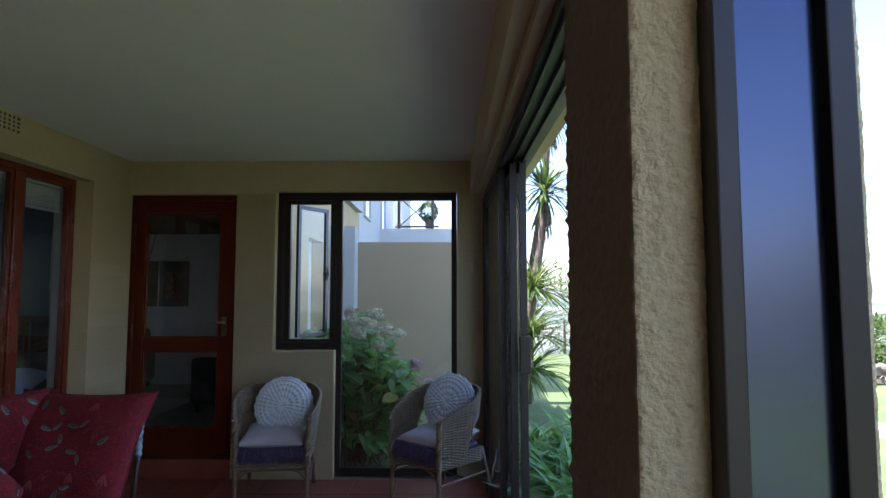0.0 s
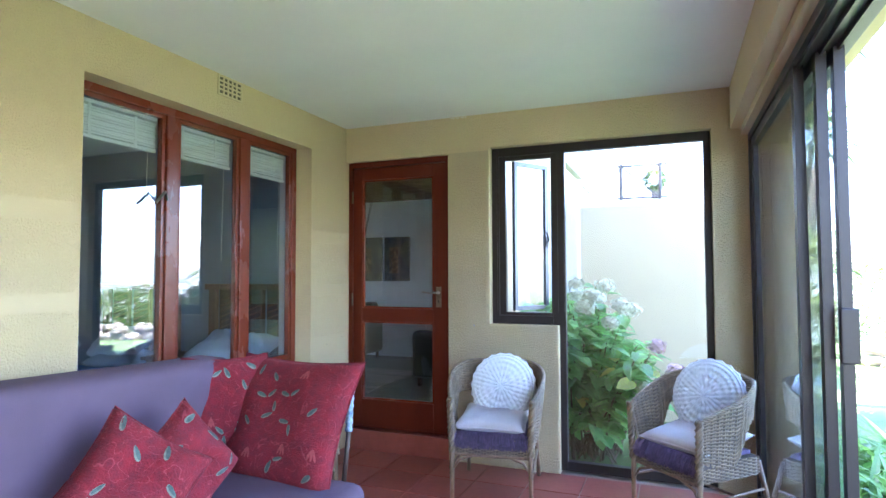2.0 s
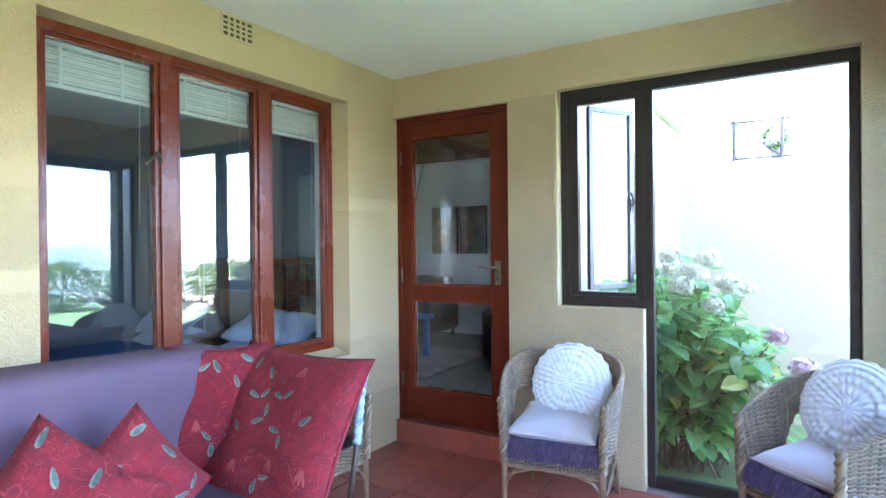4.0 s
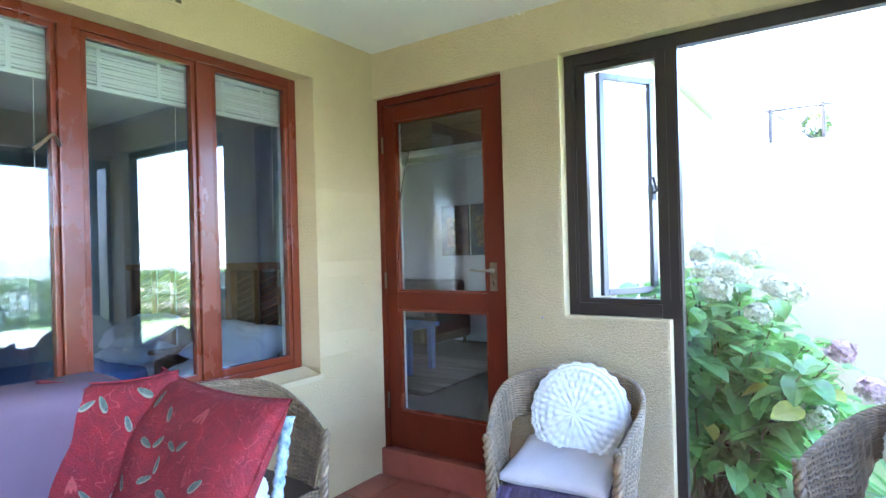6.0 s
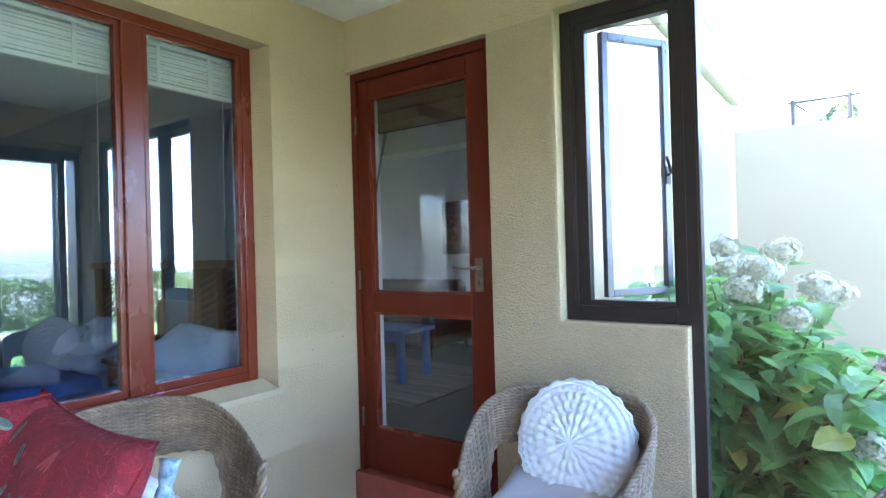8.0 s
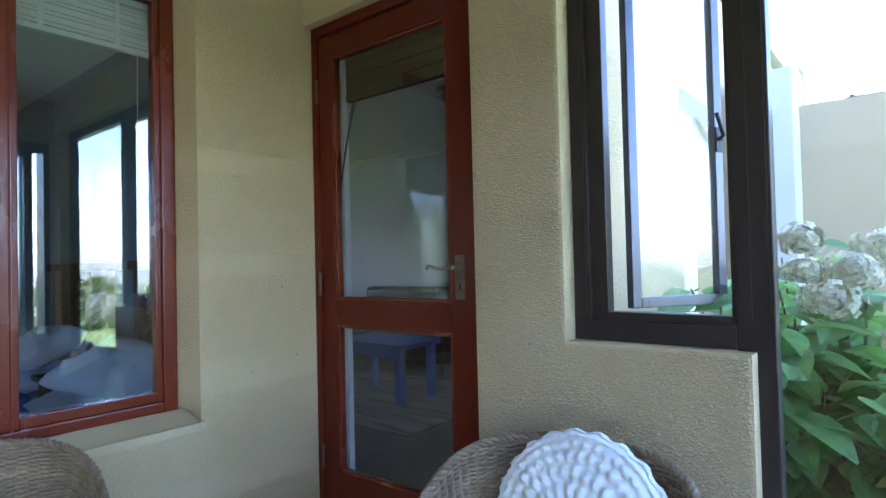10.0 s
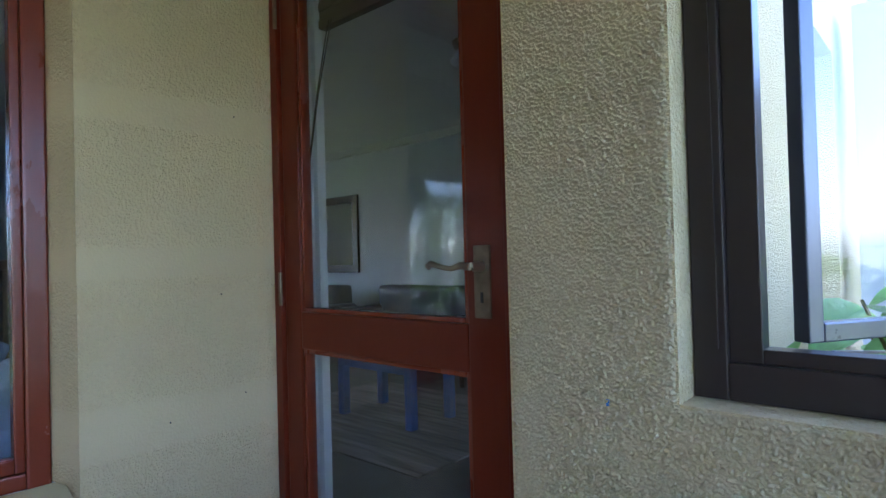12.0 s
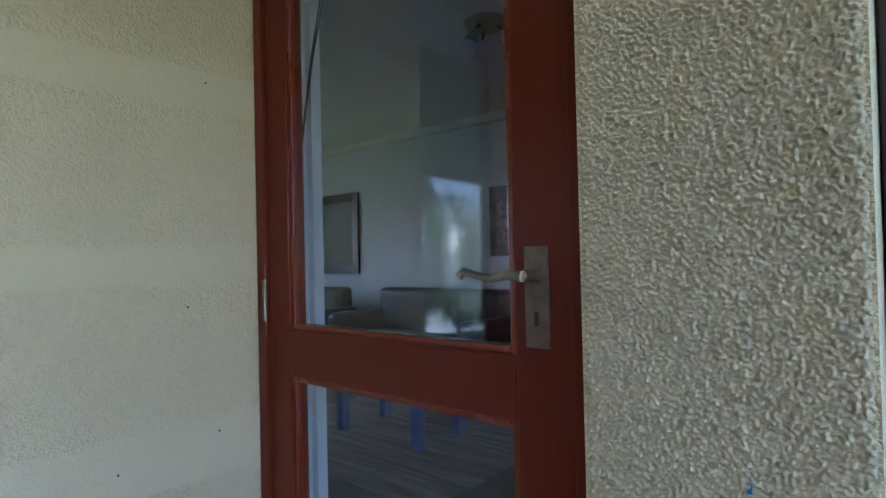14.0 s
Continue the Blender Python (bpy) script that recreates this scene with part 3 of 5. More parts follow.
# ---- glazed door ----
def glazed_door():
    d = thing("door_1", "dark red mahogany door with two glass panes, closed", "door")
    d["kind"] = "structure"
    y0, y1 = 7.385, 7.43
    fr = part("door_frame", bx(-2.383, -2.345, y0 - 0.012, y1 + 0.04, 0.152, 2.34, bevel=0.004), M_WOODD, d)
    part("frame_post", bx(-1.512, -1.476, y0 - 0.012, y1 + 0.04, 0.152, 2.34, bevel=0.004), M_WOODD, fr)
    part("frame_head", bx(-2.345, -1.512, y0 - 0.012, y1 + 0.04, 2.295, 2.34, bevel=0.004), M_WOODD, fr)
    for a, b in ((-2.342, -2.262), (-1.622, -1.515)):
        part("stile", bx(a, b, y0, y1, 0.16, 2.29, bevel=0.005), M_WOODD, d)
    for a, b in ((0.16, 0.39), (1.022, 1.133), (2.19, 2.29)):
        part("rail", bx(-2.262, -1.622, y0, y1, a, b, bevel=0.005), M_WOODD, d)
    for a, b in ((0.39, 1.022), (1.133, 2.19)):
        for k in frame_bars(-2.262, -1.622, a, b, 0.012, y0 + 0.006, y1 - 0.006, bevel=0.003):
            part("bead", k, M_WOOD, d)
        p = part("pane", bx(-2.250, -1.634, 7.404, 7.408, a + 0.012, b - 0.014), M_GLASS, d)
        p.visible_shadow = False
    h = part("door_handle", bx(-1.597, -1.553, y0 - 0.006, y0 + 0.001, 1.148, 1.308, bevel=0.002), M_BRASS, d, "worn brass handle on a long plate")
    part("spindle", bar([(-1.575, y0 - 0.004, 1.262), (-1.575, y0 - 0.045, 1.262)], [0.012, 0.009], 12), M_STEEL, h)
    lev = [(-1.575, y0 - 0.045, 1.262), (-1.60, y0 - 0.047, 1.265), (-1.63, y0 - 0.045, 1.258), (-1.66, y0 - 0.043, 1.262), (-1.69, y0 - 0.043, 1.270), (-1.70, y0 - 0.045, 1.262)]
    part("lever", bar(lev, [0.009, 0.008, 0.006, 0.006, 0.007, 0.008], 10), M_STEEL, h, "curved brushed steel lever")
    part("keyhole", bx(-1.5785, -1.5715, y0 - 0.0075, y0 - 0.0058, 1.182, 1.205), M_BLACK, h)
    for z in (0.45, 1.2, 2.05):
        part("hinge", bar([(-2.343, y0 - 0.016, z - 0.05), (-2.343, y0 - 0.016, z + 0.05)], 0.006), M_BRASS, d)


glazed_door()


# ---- aluminium window with open casement ----
def corner_window():
    w = thing("window_2", "dark bronze aluminium window with a narrow casement open outward", "window")
    w["kind"] = "structure"
    Y0, Y1 = 7.40, 7.455
    part("frame_side", bx(-1.140, -1.085, Y0, Y1, 1.036, 2.364, bevel=0.003), M_ALU, w)
    part("frame_sill", bx(-1.085, -0.68, Y0, Y1, 1.036, 1.098, bevel=0.003), M_ALU, w)
    part("frame_head", bx(-1.085, 0.383, Y0, Y1, 2.300, 2.364, bevel=0.003), M_ALU, w)
    part("frame_mullion", bx(-0.68, -0.588, Y0, Y1, 0.0, 2.300, bevel=0.003), M_ALU, w)
    part("frame_side", bx(0.338, 0.383, Y0, Y1, 0.0, 2.300, bevel=0.003), M_ALU, w)
    part("frame_sill", bx(-0.588, 0.338, Y0, Y1, 0.0, 0.065, bevel=0.003), M_ALU, w)
    for x in (-1.102, -0.645, -0.602):
        part("bead", bx(x - 0.004, x + 0.004, Y0 - 0.005, Y0 + 0.001, 1.12, 2.29), M_ALU, w)
    p = part("pane", bx(-0.588, 0.338, 7.425, 7.429, 0.06, 2.31), M_GLASS, w)
    p.visible_shadow = False
    ins = part("inner_frame", bx(-1.085, -1.035, Y0 + 0.012, Y1, 1.098, 2.300, bevel=0.002), M_ALU, w)
    part("inner_frame", bx(-0.692, -0.68, Y0 + 0.012, Y1, 1.098, 2.300, bevel=0.002), M_ALU, w)
    part("inner_frame", bx(-1.035, -0.692, Y0 + 0.012, Y1, 1.098, 1.122, bevel=0.002), M_ALU, w)
    part("inner_frame", bx(-1.035, -0.692, Y0 + 0.012, Y1, 2.268, 2.300, bevel=0.002), M_ALU, w)
    # the leaf swings outward on its left side
    leaf = new("casement")
    leaf.parent = w
    leaf.matrix_world = pose(-0.98, 7.47, 0, 0, 0, SASH)
    L = 0.365
    for k in frame_bars(0, L, 1.128, 2.272, 0.032, 0, 0.03, bevel=0.003):
        part("sash_bar", k, M_ALUL, leaf)
    p = part("pane", bx(0.030, L - 0.030, 0.012, 0.016, 1.158, 2.242), M_GLASS, leaf)
    p.visible_shadow = False
    part("catch", bar([(L - 0.02, -0.004, 1.66), (L - 0.02, -0.025, 1.67), (L - 0.05, -0.03, 1.74)], 0.007), M_BLACK, leaf)
    part("catch_plate", bx(L - 0.03, L - 0.006, -0.006, 0.001, 1.62, 1.70), M_BLACK, leaf)
    for z in (1.118, 2.276):
        part("stay", bx(0.02, 0.24, -0.03, -0.024, z, z + 0.004), M_STEEL, w)
        w.children[-1].matrix_world = pose(-0.98, 7.47, 0, 0, 0, SASH * 0.55)


SASH = 58.0
corner_window()


# ---- sliding doors ----
def slider():
    s = thing("sliding_door", "dark bronze aluminium sliding door, panels stacked open", "door")
    s["kind"] = "structure"
    part("top_track", bx(0.60, 0.78, 3.68, 7.33, 2.255, 2.30, bevel=0.002), M_ALU, s)
    for x in (0.625, 0.675, 0.725):
        part("track_rib", bx(x - 0.005, x + 0.005, 3.68, 7.33, 2.235, 2.255), M_ALU, s)
    part("bottom_track", bx(0.60, 0.78, 3.68, 7.33, -0.01, 0.025, bevel=0.002), M_ALU, s)
    for a, b in ((7.29, 7.33), (3.685, 3.71)):
        part("jamb", bx(0.60, 0.78, a, b, 0.025, 2.255, bevel=0.002), M_ALU, s)
    for i, (x, a, b) in enumerate(((0.625, 5.86, 7.215), (0.675, 5.72, 7.22), (0.725, 5.68, 7.215))):
        leaf = part("panel", frame_join(a, b, 0.03, 2.25, 0.055, x - 0.018, x + 0.018), M_ALU, s)
        p = part("pane", bx(x - 0.003, x + 0.003, a + 0.055, b - 0.055, 0.085, 2.195), M_GLASSD, leaf)
        p.visible_shadow = False
        if i == 2:
            h = part("pull_handle", bx(x - 0.03, x + 0.03, a - 0.03, a - 0.001, 1.08, 1.28, bevel=0.006), M_ALU, leaf)


def frame_join(a, b, z0, z1, w, x0, x1):
    bm = bmesh.new()
    box(bm, x0, x1, a, a + w, z0, z1)
    box(bm, x0, x1, b - w, b, z0, z1)
    box(bm, x0, x1, a + w, b - w, z0, z0 + w)
    box(bm, x0, x1, a + w, b - w, z1 - w, z1)
    return bm


slider()
s2 = thing("door_jamb_channel", "dark bronze sliding door jamb channel, sky reflection tinted into its colour", "door frame")
for a, b in ((0.645, 0.675), (0.79, 0.825)):
    part("rib", bx(a, b, 3.225, 3.27, 0.0, 2.30, bevel=0.003), M_ALU, s2)
# the blue in this metal's colour stands for mirrored sky
part("channel", bx(0.675, 0.79, 3.245, 3.27, 0.0, 2.30), mat("channel_sky_tint", (0.075, 0.085, 0.13), 0.2, metal=0.9, vary=0.05), s2)


# ---- soft things ----
def pillow_fn(w, h, t, pinch=0.08, puff=0.5, seed=0, side=1):
    def fn(u, v):
        a, b = 2 * u - 1, 2 * v - 1
        ea, eb = 1 - pinch * (1 - a * a) * 0 - pinch * (1 - b * b), 1 - pinch * (1 - a * a)
        x, z = a * w / 2 * (1 - pinch * (1 - b * b)), b * h / 2 * (1 - pinch * (1 - a * a))
        d = t / 2 * (max(0, 1 - a ** 4) ** puff) * (max(0, 1 - b ** 4) ** puff)
        d += 0.03 * t / 0.15 * noise.noise(Vector((a * 1.7 + seed, b * 1.7, seed * 3.1))) * (1 - a ** 4) * (1 - b ** 4)
        return Vector((x, -side * d, z))
    return fn


def creased(fn, seed, side):
    """The same cushion with soft folds that run in from its edges."""
    def out(u, v):
        p, a, b = fn(u, v), 2 * u - 1, 2 * v - 1
        ridge = 1 - abs(noise.noise(Vector((a * 2.2 + seed, b * 1.1 + 3 * a, seed * 1.7)))) * 3.2
        fold = max(0.0, ridge) ** 2 * 0.013 + 0.010 * noise.noise(Vector((a * 5 + seed, b * 5, 2.0)))
        return p + Vector((0, -side * fold * (1 - a ** 6) * (1 - b ** 6), 0))
    return out


def pillow(name, w, h, t, material, label, category, m, pinch=0.08, puff=0.5, seed=0, piping=None, group=""):
    bm = bmesh.new()
    for side in (1, -1):
        fn = pillow_fn(w, h, t, pinch, puff, seed, side)
        if material is M_LINEN:
            grid(bm, 48, 48, creased(fn, seed, side))
        else:
            grid(bm, 28, 28, fn)
    bmesh.ops.remove_doubles(bm, verts=bm.verts, dist=0.0005)
    bmesh.ops.recalc_face_normals(bm, faces=bm.faces)
    ob = part(name, bm, material, smooth=True)
    tagged(ob, label, category, group)
    ob.matrix_world = m
    if piping:
        pts = []
        for k in range(96):
            q = k / 24
            i, f = int(q), q - int(q)
            u, v = ((f, 0), (1, f), (1 - f, 1), (0, 1 - f))[i]
            pts.append(pillow_fn(w, h, 0, pinch)(u, v))
        pts.append(pts[0])
        part("piping", tube(bmesh.new(), pts, 0.004, 6, caps=False), piping, ob, smooth=True)
    return ob


def motif(bm, fn, cu, cv, size, ang, w, h, stretch=0.34):
    """A leaf outline laid just over a cushion's face."""
    n = 10
    ring = []
    for k in range(n):
        t = 2 * math.pi * k / n
        a, b = size * math.cos(t), size * stretch * math.sin(t) * (1 - 0.25 * math.cos(t))
        du, dv = (a * math.cos(ang) - b * math.sin(ang)) / w, (a * math.sin(ang) + b * math.cos(ang)) / h
        p = fn(min(0.98, max(0.02, cu + du)), min(0.98, max(0.02, cv + dv)))
        ring.append(bm.verts.new(p + Vector((0, -0.002 - (0.0012 if stretch < 0.3 else 0), 0))))
    bm.faces.new(ring)


def red_cushion(w, h, t, m, seed, label, n=16):
    ob = pillow("scatter_cushion", w, h, t, M_RED, label, "cushion", m, 0.09, 0.5, seed, piping=M_RED, group="red cushions on the sofa")
    fn = pillow_fn(w, h, t, 0.09, 0.5, seed, 1)
    rnd = random.Random(seed * 7 + 1)
    spots = []
    tries = 0
    while len(spots) < n and tries < 900:
        tries += 1
        u, v = rnd.uniform(0.1, 0.9), rnd.uniform(0.1, 0.9)
        if all(math.hypot((u - a) * w, (v - b) * h) > 0.105 for a, b in spots):
            spots.append((u, v))
    def one(name, mt, *a):
        b = bmesh.new()
        motif(b, fn, *a)
        part(name, b, mt, ob)
    for i, (u, v) in enumerate(spots):
        ang = rnd.uniform(0, 6.28)
        if i % 4 == 3:
            for k in range(3):
                one("petal_motif", M_REDPALE, u + 0.016 * (k - 1), v, 0.028, 1.57 + 0.35 * (k - 1), w, h, 0.22)
            continue
        turn = rnd.choice((-1, 1)) * rnd.uniform(0.8, 1.3)
        one("leaf_motif", M_LEAFPALE, u, v, 0.033, ang, w, h, 0.36)
        one("leaf_motif", M_LEAFGREEN, u + 0.002 / w, v + 0.003 / h, 0.030, ang + 0.06, w, h, 0.26)
        if i % 3:
            a2 = ang + turn
            du, dv = 0.036 * (math.cos(ang) + math.cos(a2)) / w, 0.036 * (math.sin(ang) + math.sin(a2)) / h
            if 0.08 < u + du < 0.92 and 0.08 < v + dv < 0.92:
                one("leaf_motif", M_LEAFPALE, u + du, v + dv, 0.030, a2, w, h, 0.34)
                one("leaf_motif", M_LEAFGREEN, u + du, v + dv + 0.003 / h, 0.026, a2, w, h, 0.22)
    return ob


def crochet_cushion(m, label, r=0.225):
    n, rings = 144, 34
    bm = bmesh.new()
    def fn(side):
        def f(u, v):
            th = 2 * math.pi * u
            rr = r * math.sin(v * math.pi / 2) ** 0.9 if v > 0 else 0.0002
            d = 0.055 * math.sqrt(max(0, 1 - (rr / r) ** 3))
            k = v * 7.0
            ring, fr = int(k), k - int(k)
            cnt = 12 + 8 * ring
            rib = abs(math.sin(th * cnt / 2 + ring * 0.8))
            d += 0.020 * (math.sin(math.pi * fr) ** 0.8) * (0.2 + 0.8 * rib) - 0.008
            rr *= 1 + 0.02 * math.cos(th * 22) * (v > 0.85)
            return Vector((rr * math.cos(th), -side * d * (1 if side > 0 else 0.9), rr * math.sin(th)))
        return f
    for side in (1, -1):
        grid(bm, n, rings, fn(side), closed_u=True)
    bmesh.ops.remove_doubles(bm, verts=bm.verts, dist=0.0003)
    bmesh.ops.recalc_face_normals(bm, faces=bm.faces)
    ob = part("crochet_cushion", bm, M_CROCHET, smooth=True)
    tagged(ob, label, "cushion", "round crochet cushions")
    ob.matrix_world = m
    return ob


# ---- wicker tub chair ----
def rim(s):
    """Point of the tub's top edge; s from -1 (one arm tip) through 0 (back) to 1."""
    a = s * radians(128)
    x, y = 0.31 * math.sin(a), 0.28 * math.cos(a)
    k = abs(s)
    if k > 0.7:
        q = (k - 0.7) / 0.3
        x, y = math.copysign(0.31 - 0.055 * q ** 1.5, s), -0.27 * q
    z = 0.80 - 0.06 * k ** 2 - 0.13 * max(0, (k - 0.35) / 0.65) ** 1.6
    return Vector((x, y, z))


def chair_shell(bm):
    def fn(u, v):
        s = 2 * u - 1
        top = rim(s)
        k = abs(s)
        base = Vector((top.x * 0.86, top.y * 0.86 + 0.0, 0.36))
        if k > 0.72:
            low = 0.36
        elif k > 0.52:
            q = (k - 0.52) / 0.2
            low = 0.36 + (0.60 - 0.36) * (1 - q ** 2)
        else:
            low = 0.60 - 0.03 * (1 - (k / 0.52)) ** 2
        z = low + (top.z - low) * v
        f = (z - 0.36) / (top.z - 0.36)
        p = base.lerp(top, f)
        p.z = z
        e = 0.01
        t = rim(min(1, s + e)) - rim(max(-1, s - e))
        nrm = Vector((-t.y, t.x, 0)).normalized()
        return p, nrm
    return fn


def strands(fn, rows, stakes, r, period=2.0):
    """Weft strands that pass over and under upright stakes."""
    bm, n = bmesh.new(), stakes * 2
    for j in range(rows):
        v = (j + 0.5) / rows
        pts = []
        for i in range(n + 1):
            p, nrm = fn(i / n, v)
            pts.append(p + nrm * (0.0085 * math.cos(math.pi * (i / 2 + j)) ))
        tube(bm, pts, r, 4, caps=False)
    for i in range(stakes + 1):
        pts = [fn(min(1, i / stakes), q / 8)[0] for q in range(9)]
        tube(bm, pts, r * 1.1, 4, caps=False)
    return bm


def backing(fn, nu, nv, t=0.0012):
    bm = bmesh.new()
    for side in (1, -1):
        grid(bm, nu, nv, lambda u, v: (lambda q: q[0] + q[1] * t * side)(fn(u, v)))
    return bm


def braid(bm, pts, r=0.011, seg=6, twist=0.03):
    for ph in (0, 2.1, 4.2):
        out, run = [], 0.0
        for i, p in enumerate(pts):
            if i:
                run += (Vector(p) - Vector(pts[i - 1])).length
            t = run / twist * 2 * math.pi / 2 + ph
            d = (Vector(pts[min(i + 1, len(pts) - 1)]) - Vector(pts[max(i - 1, 0)])).normalized()
            a = d.cross(Vector((0.1, 0.2, 1))).normalized()
            b = d.cross(a)
            out.append(Vector(p) + (a * math.cos(t) + b * math.sin(t)) * r * 0.6)
        tube(bm, out, r * 0.62, seg)


def wicker_chair():
    c = thing("wicker_chair", "brown woven wicker tub chair on cane legs", "chair", "wicker tub chairs")
    bm = bmesh.new()
    fn = chair_shell(bm)
    bm.free()
    back = part("backrest", strands(fn, 32, 46, 0.0056), M_WICKER, c, smooth=True)
    # added dark sheet behind the strands, standing for shade in the gaps
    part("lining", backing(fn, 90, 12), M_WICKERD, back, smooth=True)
    bm = bmesh.new()
    braid(bm, [rim(-1 + 2 * k / 150) + Vector((0, 0, 0.004)) for k in range(151)])
    part("braided_rim", bm, M_WICKER, c, smooth=True)
    def skirt(u, v):
        q = u * 4
        pts = [(-0.24, -0.25), (0.24, -0.25), (0.25, 0.18), (-0.25, 0.18), (-0.24, -0.25)]
        i = min(3, int(q)); f = q - i
        a, b = pts[i], pts[i + 1]
        p = Vector((a[0] + (b[0] - a[0]) * f, a[1] + (b[1] - a[1]) * f, 0.29 + 0.10 * v))
        d = Vector((b[0] - a[0], b[1] - a[1], 0)).normalized()
        return p, Vector((d.y, -d.x, 0))
    ap = part("apron", strands(skirt, 11, 50, 0.0048), M_WICKER, c, smooth=True)
    # the same dark sheet for the shade between the apron's strands
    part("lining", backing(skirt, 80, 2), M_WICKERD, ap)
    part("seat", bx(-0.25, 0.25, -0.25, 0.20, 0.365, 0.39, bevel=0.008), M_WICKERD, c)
    part("seat_rim", bar([(-0.24, -0.25, 0.283), (0.24, -0.25, 0.283)], 0.009), M_CANE, c)
    for sx in (-1, 1):
        part("leg", bar([(sx * 0.245, -0.262, 0.0), (sx * 0.245, -0.256, 0.3), (sx * 0.258, -0.268, 0.62)], [0.013, 0.016, 0.014], 10), M_CANE, c, smooth=True)
        part("leg", bar([(sx * 0.25, 0.30, 0.0), (sx * 0.235, 0.2, 0.36)], [0.013, 0.016], 10), M_CANE, c, smooth=True)
        bm = bmesh.new()
        braid(bm, [(sx * 0.246 + sx * 0.012 * k / 20, -0.262 - 0.006 * k / 20, 0.3 + 0.33 * k / 20) for k in range(21)], 0.02, 6, 0.05)
        part("arm_binding", bm, M_WICKER, c, smooth=True)
        part("stretcher", bar([(sx * 0.26, -0.26, 0.2), (sx * 0.242, 0.25, 0.2)], 0.008), M_CANE, c)
        part("brace", bar([(sx * 0.26, -0.26, 0.16), (sx * 0.2, -0.25, 0.25), (sx * 0.08, -0.25, 0.29)], 0.008), M_CANE, c, smooth=True)
    part("stretcher", bar([(-0.25, 0.0, 0.2), (0.25, 0.0, 0.2)], 0.008), M_CANE, c)
    return c


def shag_mat(m):
    rnd = random.Random(5)
    bm = box(bmesh.new(), -0.205, 0.205, -0.24, 0.17, 0.0, 0.022)
    for k in range(1500):
        side = rnd.random()
        if side < 2:
            x, y = rnd.uniform(-0.225, 0.225), -0.245
            d = Vector((rnd.uniform(-0.02, 0.02), -0.03 - rnd.random() * 0.012, -0.045 - rnd.random() * 0.035))
        else:
            x, y = rnd.choice((-0.23, 0.23)), rnd.uniform(-0.24, 0.1)
            d = Vector((math.copysign(0.03, x), rnd.uniform(-0.02, 0.02), -0.03 - rnd.random() * 0.02))
        p = Vector((x, y, 0.005 + rnd.random() * 0.025))
        tube(bm, [p, p + d * 0.5 + Vector((0, 0, 0.01)), p + d], [0.004, 0.0035, 0.002], 3)
    ob = part("seat_pad", bm, M_SHAG)
    tagged(ob, "dark purple shaggy seat pad on the wicker chair", "seat pad", "purple seat pads")
    ob.matrix_world = m
    return ob


CH = [(-0.965, 6.90, 0.0, 8.0), (0.25, 6.90, 0.0, -44.0), (-2.09, 6.06, 0.0, 88.0)]
base = None
for i, (x, y, z, rz) in enumerate(CH):
    m = pose(x, y, z, 0, 0, rz)
    if base is None:
        base = wicker_chair()
        base.matrix_world = m
    else:
        base2 = copy_thing(base, m)
    if i < 2:
        if i == 0:
            pad = shag_mat(m @ pose(0, 0.01, 0.392))
        else:
            copy_thing(pad, m @ pose(0, 0.01, 0.392))
        pillow("seat_cushion", 0.46, 0.41, 0.095, M_CREAM, "cream cotton cushion with piping on the purple seat pad", "cushion", m @ pose(0.01 if i else -0.01, -0.03, 0.468, -82, 0, 4 if i else -3), 0.07, 0.45, 3 + i, piping=M_CREAM, group="cream seat cushions")
    crochet_cushion(m @ pose(0.03 if i == 0 else 0.0, 0.10 if i < 2 else 0.0, (0.645, 0.675, 0.46)[i], -16 if i < 2 else -62, 20 * i, -8 if i == 0 else 6), "round white crocheted cushion leaning in the wicker chair")

# ---- sofa ----
sofa = thing("sofa", "long sofa covered in a plain purple cotton throw", "sofa")
def soft_box(x0, x1, y0, y1, z0, z1, r, seed=0, amp=0.008):
    bm = bx(x0, x1, y0, y1, z0, z1)
    bmesh.ops.bevel(bm, geom=list(bm.edges), offset=r, segments=5, affect="EDGES", profile=0.5)
    bmesh.ops.subdivide_edges(bm, edges=[e for e in bm.edges if e.calc_length() > 0.15], cuts=10, use_grid_fill=True)
    for v in bm.verts:
        v.co += Vector((noise.noise(v.co * 4 + Vector((seed, 0, 0))), noise.noise(v.co * 4 + Vector((0, seed, 9))), noise.noise(v.co * 5 + Vector((3, seed, 0))))) * amp
    return bm
rest = soft_box(-2.26, -1.98, 3.1, 5.62, 0.35, 0.985, 0.07, 1, 0.012)
for v in rest.verts:
    v.co.z += min(0.045, max(0.0, 0.035 * (5.5 - v.co.y))) * max(0.0, (v.co.z - 0.35) / 0.635)
part("backrest", rest, M_PURPLE, sofa, smooth=True)
part("seat", soft_box(-1.985, -1.16, 3.1, 5.53, 0.24, 0.47, 0.06, 2, 0.010), M_PURPLE, sofa, smooth=True)
part("base", bx(-2.20, -1.2, 3.14, 5.50, 0.08, 0.30, bevel=0.01), M_DARKW, sofa)
for x in (-2.15, -1.25):
    for y in (3.2, 5.45):
        part("leg", bar([(x, y, 0), (x, y, 0.1)], 0.025), M_DARKW, sofa)
arm = part("arm_frame", bar([(-1.33, 5.56, 0.3), (-1.35, 5.66, 0.62), (-1.38, 5.74, 0.88)], 0.012), M_DARKW, sofa, "dark wooden arm frame", smooth=True)
part("arm_post", bar([(-1.95, 5.58, 0.3), (-1.98, 5.72, 0.62), (-2.0, 5.80, 0.88)], 0.02), M_DARKW, arm, smooth=True)
